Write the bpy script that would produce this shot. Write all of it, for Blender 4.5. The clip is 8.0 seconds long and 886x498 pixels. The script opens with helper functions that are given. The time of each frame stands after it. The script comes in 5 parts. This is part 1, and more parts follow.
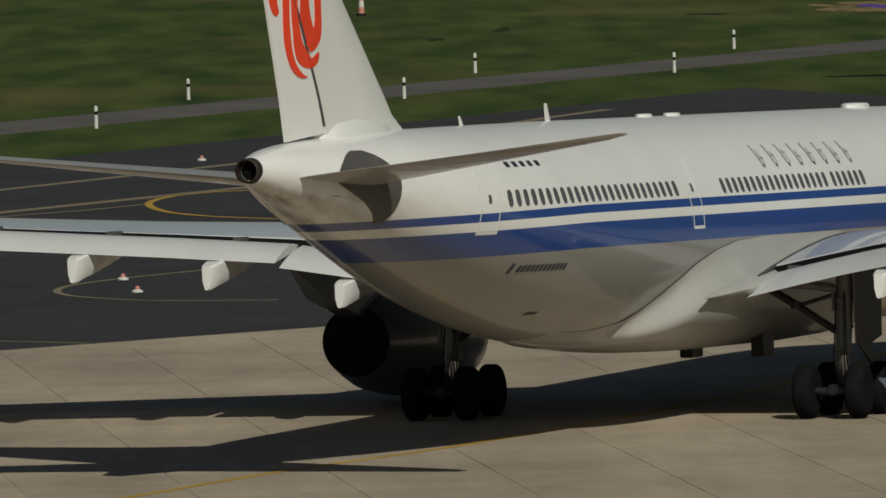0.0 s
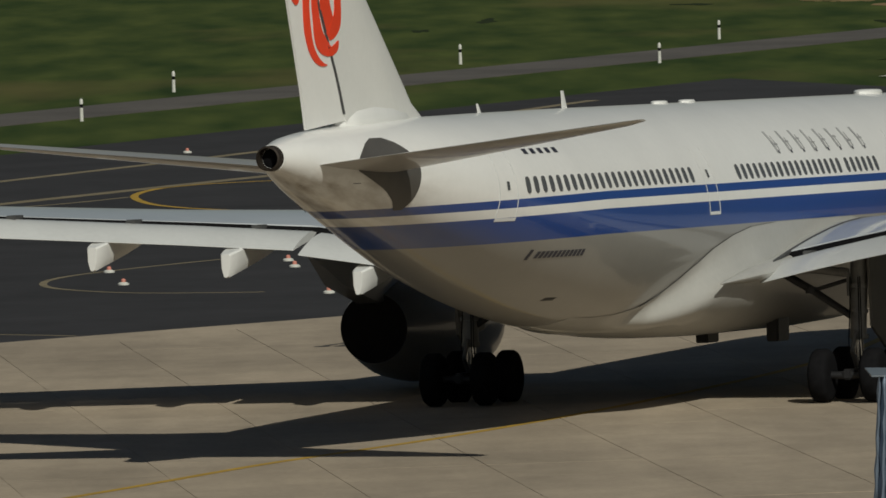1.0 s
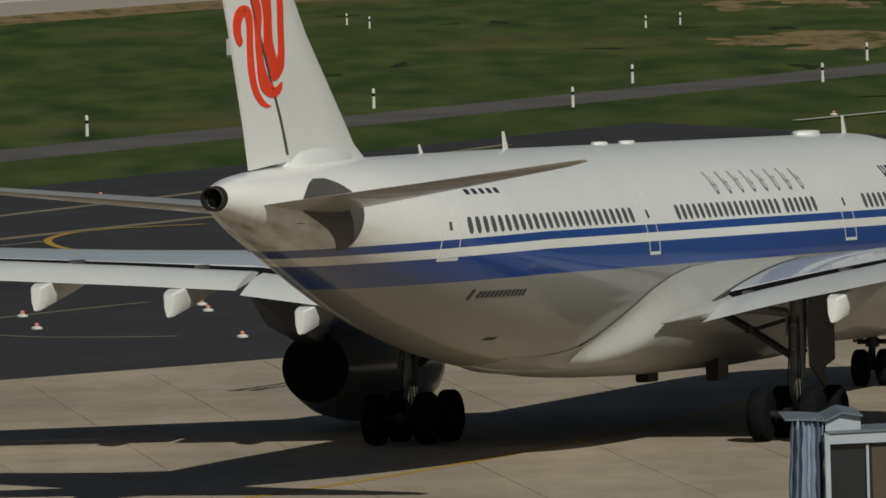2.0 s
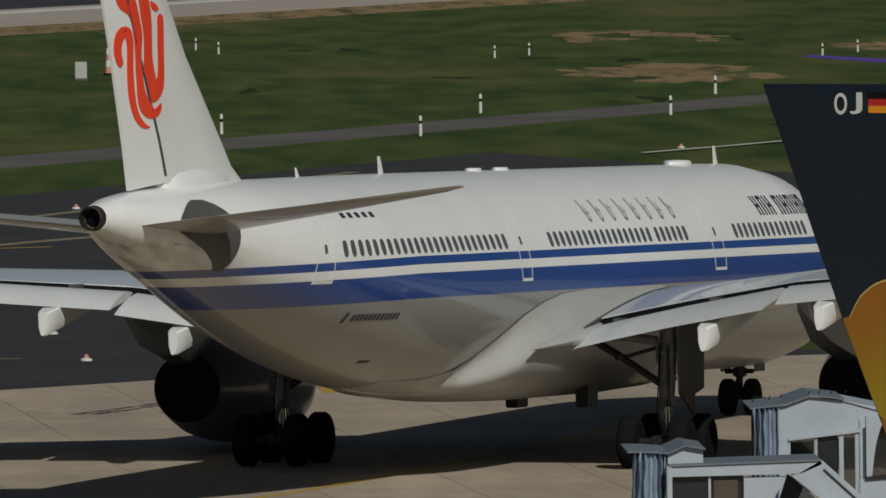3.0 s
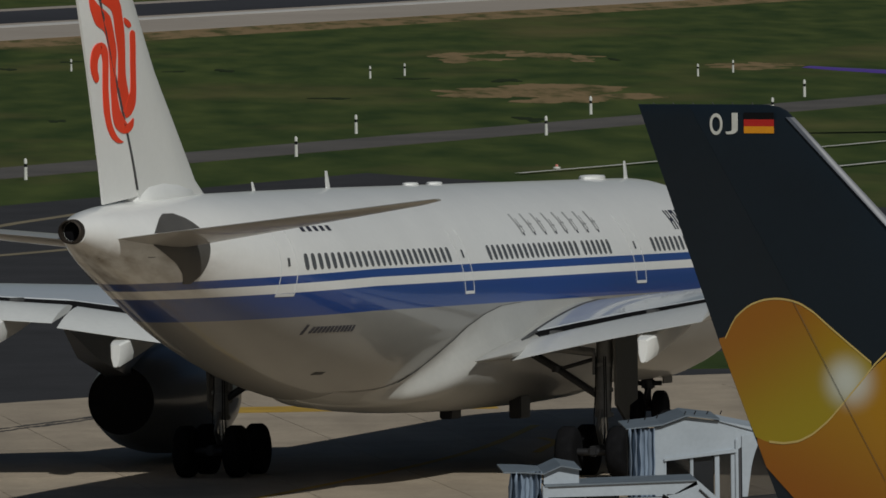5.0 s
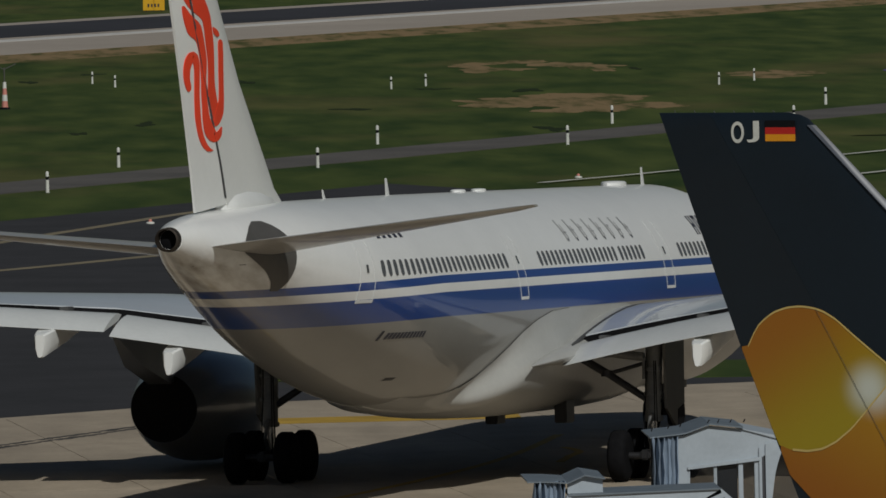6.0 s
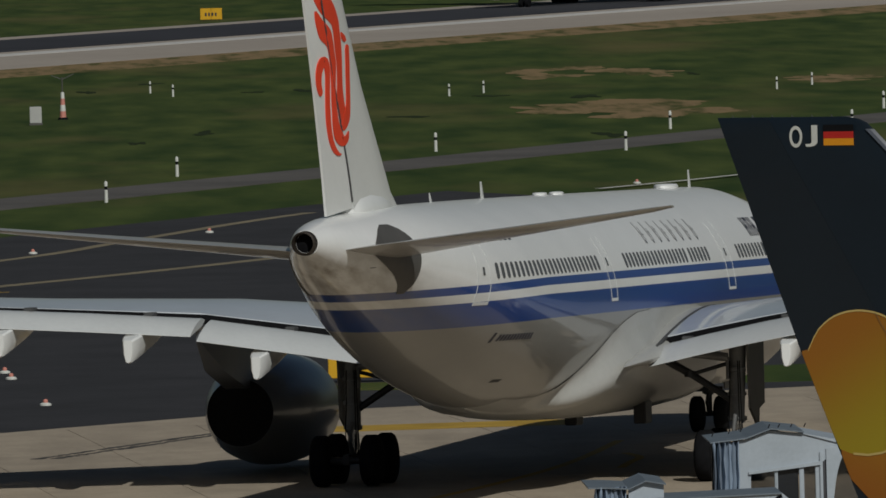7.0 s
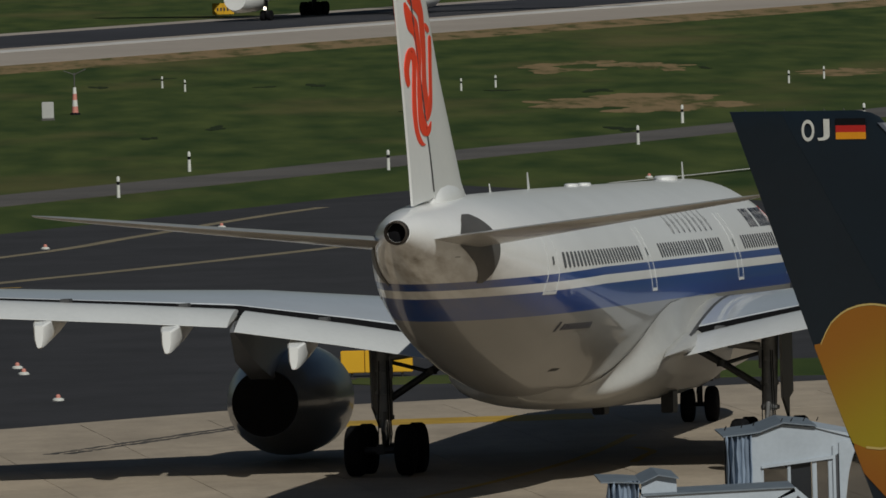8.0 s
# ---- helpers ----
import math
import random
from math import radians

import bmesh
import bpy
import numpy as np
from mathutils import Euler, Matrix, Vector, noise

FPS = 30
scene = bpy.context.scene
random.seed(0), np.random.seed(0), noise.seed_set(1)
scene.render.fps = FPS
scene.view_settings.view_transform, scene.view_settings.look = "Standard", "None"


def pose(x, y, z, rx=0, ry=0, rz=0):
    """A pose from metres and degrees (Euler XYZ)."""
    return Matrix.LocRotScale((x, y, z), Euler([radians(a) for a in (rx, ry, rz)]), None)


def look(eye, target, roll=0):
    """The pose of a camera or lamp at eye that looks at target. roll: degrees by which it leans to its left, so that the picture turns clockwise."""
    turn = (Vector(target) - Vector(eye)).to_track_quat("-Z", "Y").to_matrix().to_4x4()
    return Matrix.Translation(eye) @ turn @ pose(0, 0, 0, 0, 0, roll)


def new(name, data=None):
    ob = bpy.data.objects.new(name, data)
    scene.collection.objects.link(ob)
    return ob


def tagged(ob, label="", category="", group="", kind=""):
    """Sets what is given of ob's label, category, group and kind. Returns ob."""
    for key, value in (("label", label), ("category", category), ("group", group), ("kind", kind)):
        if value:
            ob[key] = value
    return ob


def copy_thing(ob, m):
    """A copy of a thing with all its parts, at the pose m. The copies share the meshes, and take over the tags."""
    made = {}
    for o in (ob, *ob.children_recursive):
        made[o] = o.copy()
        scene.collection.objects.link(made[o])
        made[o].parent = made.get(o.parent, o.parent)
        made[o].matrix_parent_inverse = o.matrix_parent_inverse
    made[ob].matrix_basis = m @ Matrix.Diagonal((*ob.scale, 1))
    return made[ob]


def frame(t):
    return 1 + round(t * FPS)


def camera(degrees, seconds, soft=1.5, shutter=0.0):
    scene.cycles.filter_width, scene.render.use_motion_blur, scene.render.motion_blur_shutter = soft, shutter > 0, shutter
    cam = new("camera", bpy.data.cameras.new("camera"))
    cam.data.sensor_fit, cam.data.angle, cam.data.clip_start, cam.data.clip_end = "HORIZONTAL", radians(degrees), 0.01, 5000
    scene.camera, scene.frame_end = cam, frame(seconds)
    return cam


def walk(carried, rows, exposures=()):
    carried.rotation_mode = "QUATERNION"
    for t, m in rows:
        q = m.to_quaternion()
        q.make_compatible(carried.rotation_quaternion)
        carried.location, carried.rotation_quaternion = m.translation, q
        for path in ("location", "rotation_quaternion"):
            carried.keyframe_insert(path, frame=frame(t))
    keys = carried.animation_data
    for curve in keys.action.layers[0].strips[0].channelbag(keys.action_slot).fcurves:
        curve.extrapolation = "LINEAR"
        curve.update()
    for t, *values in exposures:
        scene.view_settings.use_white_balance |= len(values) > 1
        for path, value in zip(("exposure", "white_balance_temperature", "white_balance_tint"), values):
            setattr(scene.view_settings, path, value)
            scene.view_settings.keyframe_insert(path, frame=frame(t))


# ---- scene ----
EYE = (0, 0, 18.58)
cam = camera(4.06, 8.0, soft=1.6)
walk(cam, [
    (0.0, look(EYE, (3.679, 339.664, 3.921), -1.417)),
    (0.5, look(EYE, (3.926, 339.681, 4.396), -1.532)),
    (1.0, look(EYE, (4.055, 339.649, 3.679), -1.642)),
    (1.2, look(EYE, (4.254, 339.665, 4.117), -1.638)),
    (2.3, look(EYE, (8.236, 339.626, 4.929), -1.399)),
    (2.5, look(EYE, (9.474, 339.601, 5.108), -1.101)),
    (3.0, look(EYE, (10.659, 339.580, 5.483), -0.696)),
    (3.5, look(EYE, (12.001, 339.543, 5.680), -0.601)),
    (4.0, look(EYE, (12.971, 339.518, 5.960), -0.533)),
    (5.3, look(EYE, (14.107, 339.476, 6.051), -0.769)),
    (5.5, look(EYE, (13.787, 339.495, 6.203), -0.804)),
    (6.0, look(EYE, (13.447, 339.511, 6.288), -1.125)),
    (6.5, look(EYE, (12.156, 339.569, 6.535), -1.407)),
    (7.0, look(EYE, (11.844, 339.579, 6.515), -1.582)),
    (7.5, look(EYE, (11.700, 339.582, 6.455), -1.820)),
    (8.0, look(EYE, (11.504, 339.586, 6.376), -1.688)),
], exposures=[(0.0, -0.58, 6500, 5), (2.5, -0.60, 6250, 7), (3.5, -0.70, 6100, 8), (4.0, -0.77, 6050, 8), (5.5, -0.86, 6050, 8), (6.5, -0.85, 6050, 8), (7.3, -0.77, 6050, 8), (8.0, -0.66, 6100, 8)])

# ---- light ----
SUN_FROM = Vector((0.34, -0.94, 0.0)).normalized()
SUN_EL = radians(37)
world = bpy.data.worlds.new("sky")
scene.world = world
world.use_nodes = True
wn = world.node_tree
sky = wn.nodes.new("ShaderNodeTexSky")
sky.sky_type = "NISHITA"
sky.sun_disc = False
sky.sun_elevation = SUN_EL
sky.sun_rotation = math.atan2(SUN_FROM.x, SUN_FROM.y)
wn.links.new(sky.outputs[0], wn.nodes["Background"].inputs[0])
wn.nodes["Background"].inputs[1].default_value = 0.026
sun_data = bpy.data.lights.new("sun", "SUN")
sun_data.energy, sun_data.angle, sun_data.color = 4.3, radians(0.5), (1.0, 0.955, 0.86)
sun = new("sun", sun_data)
sun.matrix_world = look(SUN_FROM * 100 * math.cos(SUN_EL) + Vector((0, 0, 100 * math.sin(SUN_EL))), (0, 0, 0))


# ---- materials ----
def material(name, color, rough=0.5, metal=0.0, coat=0.0, vary=0.12, scale=1.5, fine=30.0, bump=0.0, spec=0.5, stretch=None):
    m = bpy.data.materials.new(name)
    m.use_nodes = True
    nt = m.node_tree
    n, l = nt.nodes, nt.links
    b = n["Principled BSDF"]
    b.inputs["Roughness"].default_value = rough
    b.inputs["Metallic"].default_value = metal
    b.inputs["Coat Weight"].default_value = coat
    b.inputs["Coat Roughness"].default_value = 0.05
    b.inputs["Specular IOR Level"].default_value = spec
    co = n.new("ShaderNodeTexCoord")
    mp = n.new("ShaderNodeMapping")
    if stretch:
        mp.inputs["Scale"].default_value = stretch
    l.new(co.outputs["Object"], mp.inputs[0])
    big, small = n.new("ShaderNodeTexNoise"), n.new("ShaderNodeTexNoise")
    big.inputs["Scale"].default_value, small.inputs["Scale"].default_value = scale, fine
    big.inputs["Detail"].default_value, small.inputs["Detail"].default_value = 5, 3
    for x in (big, small):
        l.new(mp.outputs[0], x.inputs[0])
    add = n.new("ShaderNodeMix")
    add.data_type = "FLOAT"
    add.inputs[0].default_value = 0.35
    l.new(big.outputs[0], add.inputs[2])
    l.new(small.outputs[0], add.inputs[3])
    ramp = n.new("ShaderNodeValToRGB")
    ramp.color_ramp.elements[0].position, ramp.color_ramp.elements[1].position = 0.3, 0.7
    ramp.color_ramp.elements[0].color = (*[x * (1 - vary) for x in color], 1)
    ramp.color_ramp.elements[1].color = (*[min(1, x * (1 + vary)) for x in color], 1)
    l.new(add.outputs[0], ramp.inputs[0])
    l.new(ramp.outputs[0], b.inputs["Base Color"])
    if bump:
        bp = n.new("ShaderNodeBump")
        bp.inputs["Strength"].default_value = bump
        bp.inputs["Distance"].default_value = 0.02
        l.new(small.outputs[0], bp.inputs["Height"])
        l.new(bp.outputs[0], b.inputs["Normal"])
    return m


M_FAIRING = material("fairing_paint", (0.42, 0.415, 0.39), 0.42, coat=0.25, vary=0.07, scale=0.5, fine=6)
M_WHITE = material("white_paint", (0.78, 0.78, 0.755), 0.35, coat=0.3, vary=0.04, scale=0.5, fine=6)
M_FLAP = material("flap_paint", (0.60, 0.61, 0.60), 0.38, coat=0.3, vary=0.07, scale=0.6, fine=7)
M_WING = material("wing_paint", (0.60, 0.63, 0.66), 0.3, coat=0.6, vary=0.07, scale=0.5, fine=6)
M_TAIL = material("tailplane_paint", (0.36, 0.345, 0.32), 0.35, coat=0.4, vary=0.14, scale=0.5, fine=6)
M_DOOR = material("gear_door_paint", (0.075, 0.073, 0.068), 0.45, vary=0.15, scale=1.5)
M_GREY = material("grey_paint", (0.080, 0.075, 0.068), 0.5, vary=0.2, scale=1.2)
M_BURNT = material("burnt_metal", (0.035, 0.028, 0.022), 0.6, 0.3, vary=0.4, scale=4, spec=0.2)
M_DARK = material("dark_steel", (0.022, 0.022, 0.024), 0.5, 0.3, vary=0.25, scale=4)
M_BLACK = material("soot_and_shade_black", (0.008, 0.008, 0.009), 0.85, vary=0.2, scale=3, spec=0.1)
M_RUBBER = material("tyre_rubber", (0.009, 0.009, 0.010), 0.9, vary=0.3, scale=5, spec=0.04)
M_GEAR = material("gear_paint", (0.13, 0.13, 0.128), 0.4, 0.2, vary=0.25, scale=3, fine=14)
M_CHROME = material("oleo_chrome", (0.5, 0.5, 0.5), 0.22, 0.95, vary=0.1, scale=4)
M_METAL = material("bare_metal", (0.45, 0.45, 0.46), 0.3, 0.9, vary=0.1, scale=3)
M_GLASS = material("cabin_glass", (0.085, 0.087, 0.09), 0.2, vary=0.1)
M_LINE = material("door_line", (0.70, 0.705, 0.70), 0.5, vary=0.05)
M_SEAM = material("seam", (0.06, 0.06, 0.06), 0.7)
M_RED = material("red_paint", (0.80, 0.050, 0.012), 0.4, coat=0.12, vary=0.05)
M_INK = material("dark_lettering", (0.03, 0.03, 0.045), 0.5)
M_FAINT = material("faint_lettering", (0.33, 0.33, 0.33), 0.5, vary=0.4, scale=4)
# nacelles and pylons are coloured dark to stand in for the wing's shadow
M_SHADED_ENGINE = material("shaded_engine_paint", (0.155, 0.165, 0.185), 0.3, 0.15, coat=0.4, vary=0.1, scale=1)
M_NAVY = material("navy_paint", (0.007, 0.013, 0.020), 0.4, coat=0.15, vary=0.15, scale=0.6, fine=8)
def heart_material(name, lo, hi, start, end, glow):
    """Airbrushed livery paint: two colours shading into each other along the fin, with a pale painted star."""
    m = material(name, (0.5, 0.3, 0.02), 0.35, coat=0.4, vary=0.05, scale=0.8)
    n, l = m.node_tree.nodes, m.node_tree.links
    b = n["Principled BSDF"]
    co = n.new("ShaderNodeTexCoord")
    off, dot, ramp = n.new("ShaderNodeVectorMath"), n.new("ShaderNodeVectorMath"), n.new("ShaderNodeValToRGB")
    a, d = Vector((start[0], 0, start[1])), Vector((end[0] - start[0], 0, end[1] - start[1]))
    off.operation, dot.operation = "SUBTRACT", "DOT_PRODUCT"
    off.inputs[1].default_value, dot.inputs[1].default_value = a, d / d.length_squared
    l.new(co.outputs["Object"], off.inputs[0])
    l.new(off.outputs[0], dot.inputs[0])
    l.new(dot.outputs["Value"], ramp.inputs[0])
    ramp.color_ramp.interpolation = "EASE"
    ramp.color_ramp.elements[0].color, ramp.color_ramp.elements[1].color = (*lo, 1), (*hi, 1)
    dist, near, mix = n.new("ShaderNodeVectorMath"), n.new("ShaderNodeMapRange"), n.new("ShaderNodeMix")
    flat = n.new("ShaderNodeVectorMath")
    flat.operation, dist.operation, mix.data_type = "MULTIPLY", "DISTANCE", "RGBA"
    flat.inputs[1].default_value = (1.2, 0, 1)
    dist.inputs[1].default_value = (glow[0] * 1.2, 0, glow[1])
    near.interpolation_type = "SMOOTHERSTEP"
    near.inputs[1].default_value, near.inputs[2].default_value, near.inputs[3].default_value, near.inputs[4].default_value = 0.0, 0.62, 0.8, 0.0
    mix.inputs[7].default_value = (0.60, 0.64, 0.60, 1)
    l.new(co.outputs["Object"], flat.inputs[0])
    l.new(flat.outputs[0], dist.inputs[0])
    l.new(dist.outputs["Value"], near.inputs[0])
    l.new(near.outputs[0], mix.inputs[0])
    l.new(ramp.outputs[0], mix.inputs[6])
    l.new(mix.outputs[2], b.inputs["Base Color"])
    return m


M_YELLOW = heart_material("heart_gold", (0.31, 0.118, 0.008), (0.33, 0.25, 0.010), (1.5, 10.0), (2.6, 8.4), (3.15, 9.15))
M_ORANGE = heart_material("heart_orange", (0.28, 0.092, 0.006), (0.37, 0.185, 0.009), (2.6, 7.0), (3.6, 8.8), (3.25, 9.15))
M_BRIDGE = material("bridge_panel", (0.37, 0.41, 0.45), 0.45, vary=0.12, scale=1.2, fine=12)
M_BELLOWS = material("bellows_cloth", (0.20, 0.25, 0.32), 0.8, vary=0.3, scale=2.5, stretch=(1, 1, 0.2))
M_PANE = material("dark_pane", (0.02, 0.022, 0.025), 0.12, vary=0.2, scale=1)
def concrete_material(name, each):
    """Weathered tan concrete: broad blotches, streaks along the taxi way, fine grain; each slab a shade of its own."""
    m = bpy.data.materials.new(name)
    m.use_nodes = True
    n, l = m.node_tree.nodes, m.node_tree.links
    b = n["Principled BSDF"]
    b.inputs["Roughness"].default_value = 0.85
    geo = n.new("ShaderNodeNewGeometry")
    value = None
    for scale, turn, st, lo, hi in ((0.10, 0, (1, 1, 1), 0.84, 1.14), (0.35, 0.35, (1.0, 0.12, 1), 0.86, 1.10), (1.1, 0, (1, 0.5, 1), 0.93, 1.07), (6.0, 0, (1, 1, 1), 0.93, 1.07)):
        mp, t, mr = n.new("ShaderNodeMapping"), n.new("ShaderNodeTexNoise"), n.new("ShaderNodeMapRange")
        mp.inputs["Rotation"].default_value, mp.inputs["Scale"].default_value = (0, 0, turn), st
        t.inputs["Scale"].default_value, t.inputs["Detail"].default_value = scale, 6
        mr.inputs[1].default_value, mr.inputs[2].default_value, mr.inputs[3].default_value, mr.inputs[4].default_value = 0.32, 0.68, lo, hi
        l.new(geo.outputs["Position"], mp.inputs[0])
        l.new(mp.outputs[0], t.inputs[0])
        l.new(t.outputs[0], mr.inputs[0])
        if value is None:
            value = mr.outputs[0]
        else:
            mu = n.new("ShaderNodeMath")
            mu.operation = "MULTIPLY"
            l.new(value, mu.inputs[0])
            l.new(mr.outputs[0], mu.inputs[1])
            value = mu.outputs[0]
    if each:
        inf, mr, mu = n.new("ShaderNodeObjectInfo"), n.new("ShaderNodeMapRange"), n.new("ShaderNodeMath")
        mr.inputs[3].default_value, mr.inputs[4].default_value = 0.95, 1.05
        mu.operation = "MULTIPLY"
        l.new(inf.outputs["Random"], mr.inputs[0])
        l.new(value, mu.inputs[0])
        l.new(mr.outputs[0], mu.inputs[1])
        value = mu.outputs[0]
    hsv = n.new("ShaderNodeHueSaturation")
    hsv.inputs["Color"].default_value = (0.360, 0.296, 0.220, 1)
    l.new(value, hsv.inputs["Value"])
    l.new(hsv.outputs[0], b.inputs["Base Color"])
    return m


M_CONCRETE = concrete_material("apron_concrete", False)
M_ASPHALT = material("taxiway_asphalt", (0.0205, 0.0192, 0.0212), 0.9, vary=0.5, scale=0.22, fine=1.1)
M_ROAD = material("road_asphalt", (0.092, 0.083, 0.074), 0.9, vary=0.3, scale=0.12, fine=2.0)
M_RUNWAY = material("runway_concrete", (0.36, 0.31, 0.26), 0.85, vary=0.15, scale=0.03, fine=0.6)
M_RUBBERED = material("runway_rubber", (0.026, 0.025, 0.030), 0.8, vary=0.4, scale=0.05, fine=0.5)
M_YLINE = material("yellow_marking", (0.42, 0.26, 0.03), 0.8, vary=0.25, scale=0.6)
M_YFADE = material("worn_yellow_marking", (0.20, 0.165, 0.10), 0.85, vary=0.3, scale=0.6)
M_WLINE = material("white_marking", (0.55, 0.53, 0.5), 0.8, vary=0.2, scale=0.4)
M_POST = material("marker_white", (0.60, 0.60, 0.55), 0.6, vary=0.12, scale=3)
M_SIGN = material("sign_yellow", (0.65, 0.36, 0.01), 0.5, vary=0.06)
M_PURPLE = material("purple_paint", (0.10, 0.03, 0.32), 0.4, coat=0.3, vary=0.08)


def grass_material():
    m = bpy.data.materials.new("grass")
    m.use_nodes = True
    n, l = m.node_tree.nodes, m.node_tree.links
    b = n["Principled BSDF"]
    b.inputs["Roughness"].default_value = 0.95
    b.inputs["Specular IOR Level"].default_value = 0.1
    co = n.new("ShaderNodeTexCoord")
    cols = []
    for sc, st, det in ((0.05, (1.0, 0.30, 1), 8), (0.30, (1.0, 0.16, 1), 8), (0.02, (1, 0.3, 1), 4)):
        mp, t = n.new("ShaderNodeMapping"), n.new("ShaderNodeTexNoise")
        mp.inputs["Scale"].default_value = st
        t.inputs["Scale"].default_value, t.inputs["Detail"].default_value = sc, det
        l.new(co.outputs["Object"], mp.inputs[0])
        l.new(mp.outputs[0], t.inputs[0])
        cols.append(t)
    r1 = n.new("ShaderNodeValToRGB")
    e = r1.color_ramp.elements
    e[0].position, e[0].color = 0.30, (0.026, 0.047, 0.012, 1)
    e[1].position, e[1].color = 0.72, (0.078, 0.099, 0.026, 1)
    l.new(cols[1].outputs[0], r1.inputs[0])
    r2 = n.new("ShaderNodeValToRGB")
    e = r2.color_ramp.elements
    e[0].position, e[0].color = 0.53, (0, 0, 0, 1)
    e[1].position, e[1].color = 0.74, (0.8, 0.8, 0.8, 1)
    l.new(cols[0].outputs[0], r2.inputs[0])
    mix = n.new("ShaderNodeMix")
    mix.data_type = "RGBA"
    mix.inputs[7].default_value = (0.14, 0.115, 0.046, 1)
    l.new(r2.outputs[0], mix.inputs[0])
    l.new(r1.outputs[0], mix.inputs[6])
    l.new(mix.outputs[2], b.inputs["Base Color"])
    return m


M_GRASS = grass_material()
M_TUFT = material("rough_grass", (0.022, 0.032, 0.012), 0.95, vary=0.3, scale=0.5, spec=0.1)


def dry_material():
    """Straw and thin green growing through one another in streaks."""
    m = material("dry_grass", (0.2, 0.15, 0.08), 0.95, spec=0.1)
    n, l = m.node_tree.nodes, m.node_tree.links
    co, mp, t, ramp = (n.new(k) for k in ("ShaderNodeTexCoord", "ShaderNodeMapping", "ShaderNodeTexNoise", "ShaderNodeValToRGB"))
    mp.inputs["Scale"].default_value = (1, 0.13, 1)
    t.inputs["Scale"].default_value, t.inputs["Detail"].default_value, t.inputs["Roughness"].default_value = 0.5, 9, 0.65
    e = ramp.color_ramp.elements
    e[0].position, e[0].color = 0.36, (0.070, 0.074, 0.024, 1)
    e[1].position, e[1].color = 0.53, (0.235, 0.165, 0.085, 1)
    l.new(co.outputs["Object"], mp.inputs[0])
    l.new(mp.outputs[0], t.inputs[0])
    l.new(t.outputs[0], ramp.inputs[0])
    l.new(ramp.outputs[0], n["Principled BSDF"].inputs["Base Color"])
    return m


M_DRY = dry_material()

BLUE = (0.006, 0.050, 0.25)


def fuselage_material():
    """White paint with two blue cheat lines along the body, a shade-darkened grey belly, and dirt under the tail."""
    m = material("fuselage_paint", (0.82, 0.815, 0.79), 0.35, coat=0.42, vary=0.04, scale=0.6, fine=5)
    n, l = m.node_tree.nodes, m.node_tree.links
    b = n["Principled BSDF"]
    white = b.inputs["Base Color"].links[0].from_socket
    co, sep = n.new("ShaderNodeTexCoord"), n.new("ShaderNodeSeparateXYZ")
    l.new(co.outputs["Object"], sep.inputs[0])

    # the cheat lines droop a little towards the tail
    droop, level = n.new("ShaderNodeMapRange"), n.new("ShaderNodeMath")
    droop.inputs[1].default_value, droop.inputs[2].default_value, droop.inputs[4].default_value = -13.0, -28.0, 0.17
    l.new(sep.outputs[1], droop.inputs[0])
    l.new(sep.outputs[2], level.inputs[0])
    l.new(droop.outputs[0], level.inputs[1])

    def band(lo, hi):
        a, c, d = n.new("ShaderNodeMath"), n.new("ShaderNodeMath"), n.new("ShaderNodeMath")
        a.operation, c.operation, d.operation = "GREATER_THAN", "LESS_THAN", "MULTIPLY"
        a.inputs[1].default_value, c.inputs[1].default_value = lo, hi
        l.new(level.outputs[0], a.inputs[0])
        l.new(level.outputs[0], c.inputs[0])
        l.new(a.outputs[0], d.inputs[0])
        l.new(c.outputs[0], d.inputs[1])
        return d.outputs[0]

    both = n.new("ShaderNodeMath")
    both.operation = "MAXIMUM"
    l.new(band(5.55, 5.76), both.inputs[0])
    l.new(band(4.68, 5.32), both.inputs[1])
    # grey lower paint, deepened in colour to carry shade on the underside
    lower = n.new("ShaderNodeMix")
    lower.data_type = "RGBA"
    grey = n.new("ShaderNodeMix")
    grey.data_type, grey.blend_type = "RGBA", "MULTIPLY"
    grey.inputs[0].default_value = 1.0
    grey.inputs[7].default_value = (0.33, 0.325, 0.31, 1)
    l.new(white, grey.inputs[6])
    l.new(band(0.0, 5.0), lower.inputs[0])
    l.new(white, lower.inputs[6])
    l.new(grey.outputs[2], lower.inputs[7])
    mix = n.new("ShaderNodeMix")
    mix.data_type = "RGBA"
    mix.inputs[7].default_value = (*BLUE, 1)
    l.new(both.outputs[0], mix.inputs[0])
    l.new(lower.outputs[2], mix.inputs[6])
    # oily streaks under the tail
    mp, st, rp, ag, mu, dirt = (n.new(k) for k in ("ShaderNodeMapping", "ShaderNodeTexNoise", "ShaderNodeValToRGB", "ShaderNodeMapRange", "ShaderNodeMath", "ShaderNodeMix"))
    mp.inputs["Scale"].default_value = (2.2, 0.35, 1.6)
    st.inputs["Scale"].default_value, st.inputs["Detail"].default_value = 1.3, 6
    rp.color_ramp.elements[0].position, rp.color_ramp.elements[1].position = 0.42, 0.70
    ag.inputs[1].default_value, ag.inputs[2].default_value = -22.0, -30.0
    mu.operation = "MULTIPLY"
    dirt.data_type = "RGBA"
    dirt.inputs[7].default_value = (0.22, 0.17, 0.11, 1)
    l.new(co.outputs["Object"], mp.inputs[0])
    l.new(mp.outputs[0], st.inputs[0])
    l.new(st.outputs[0], rp.inputs[0])
    l.new(sep.outputs[1], ag.inputs[0])
    l.new(rp.outputs[0], mu.inputs[0])
    l.new(ag.outputs[0], mu.inputs[1])
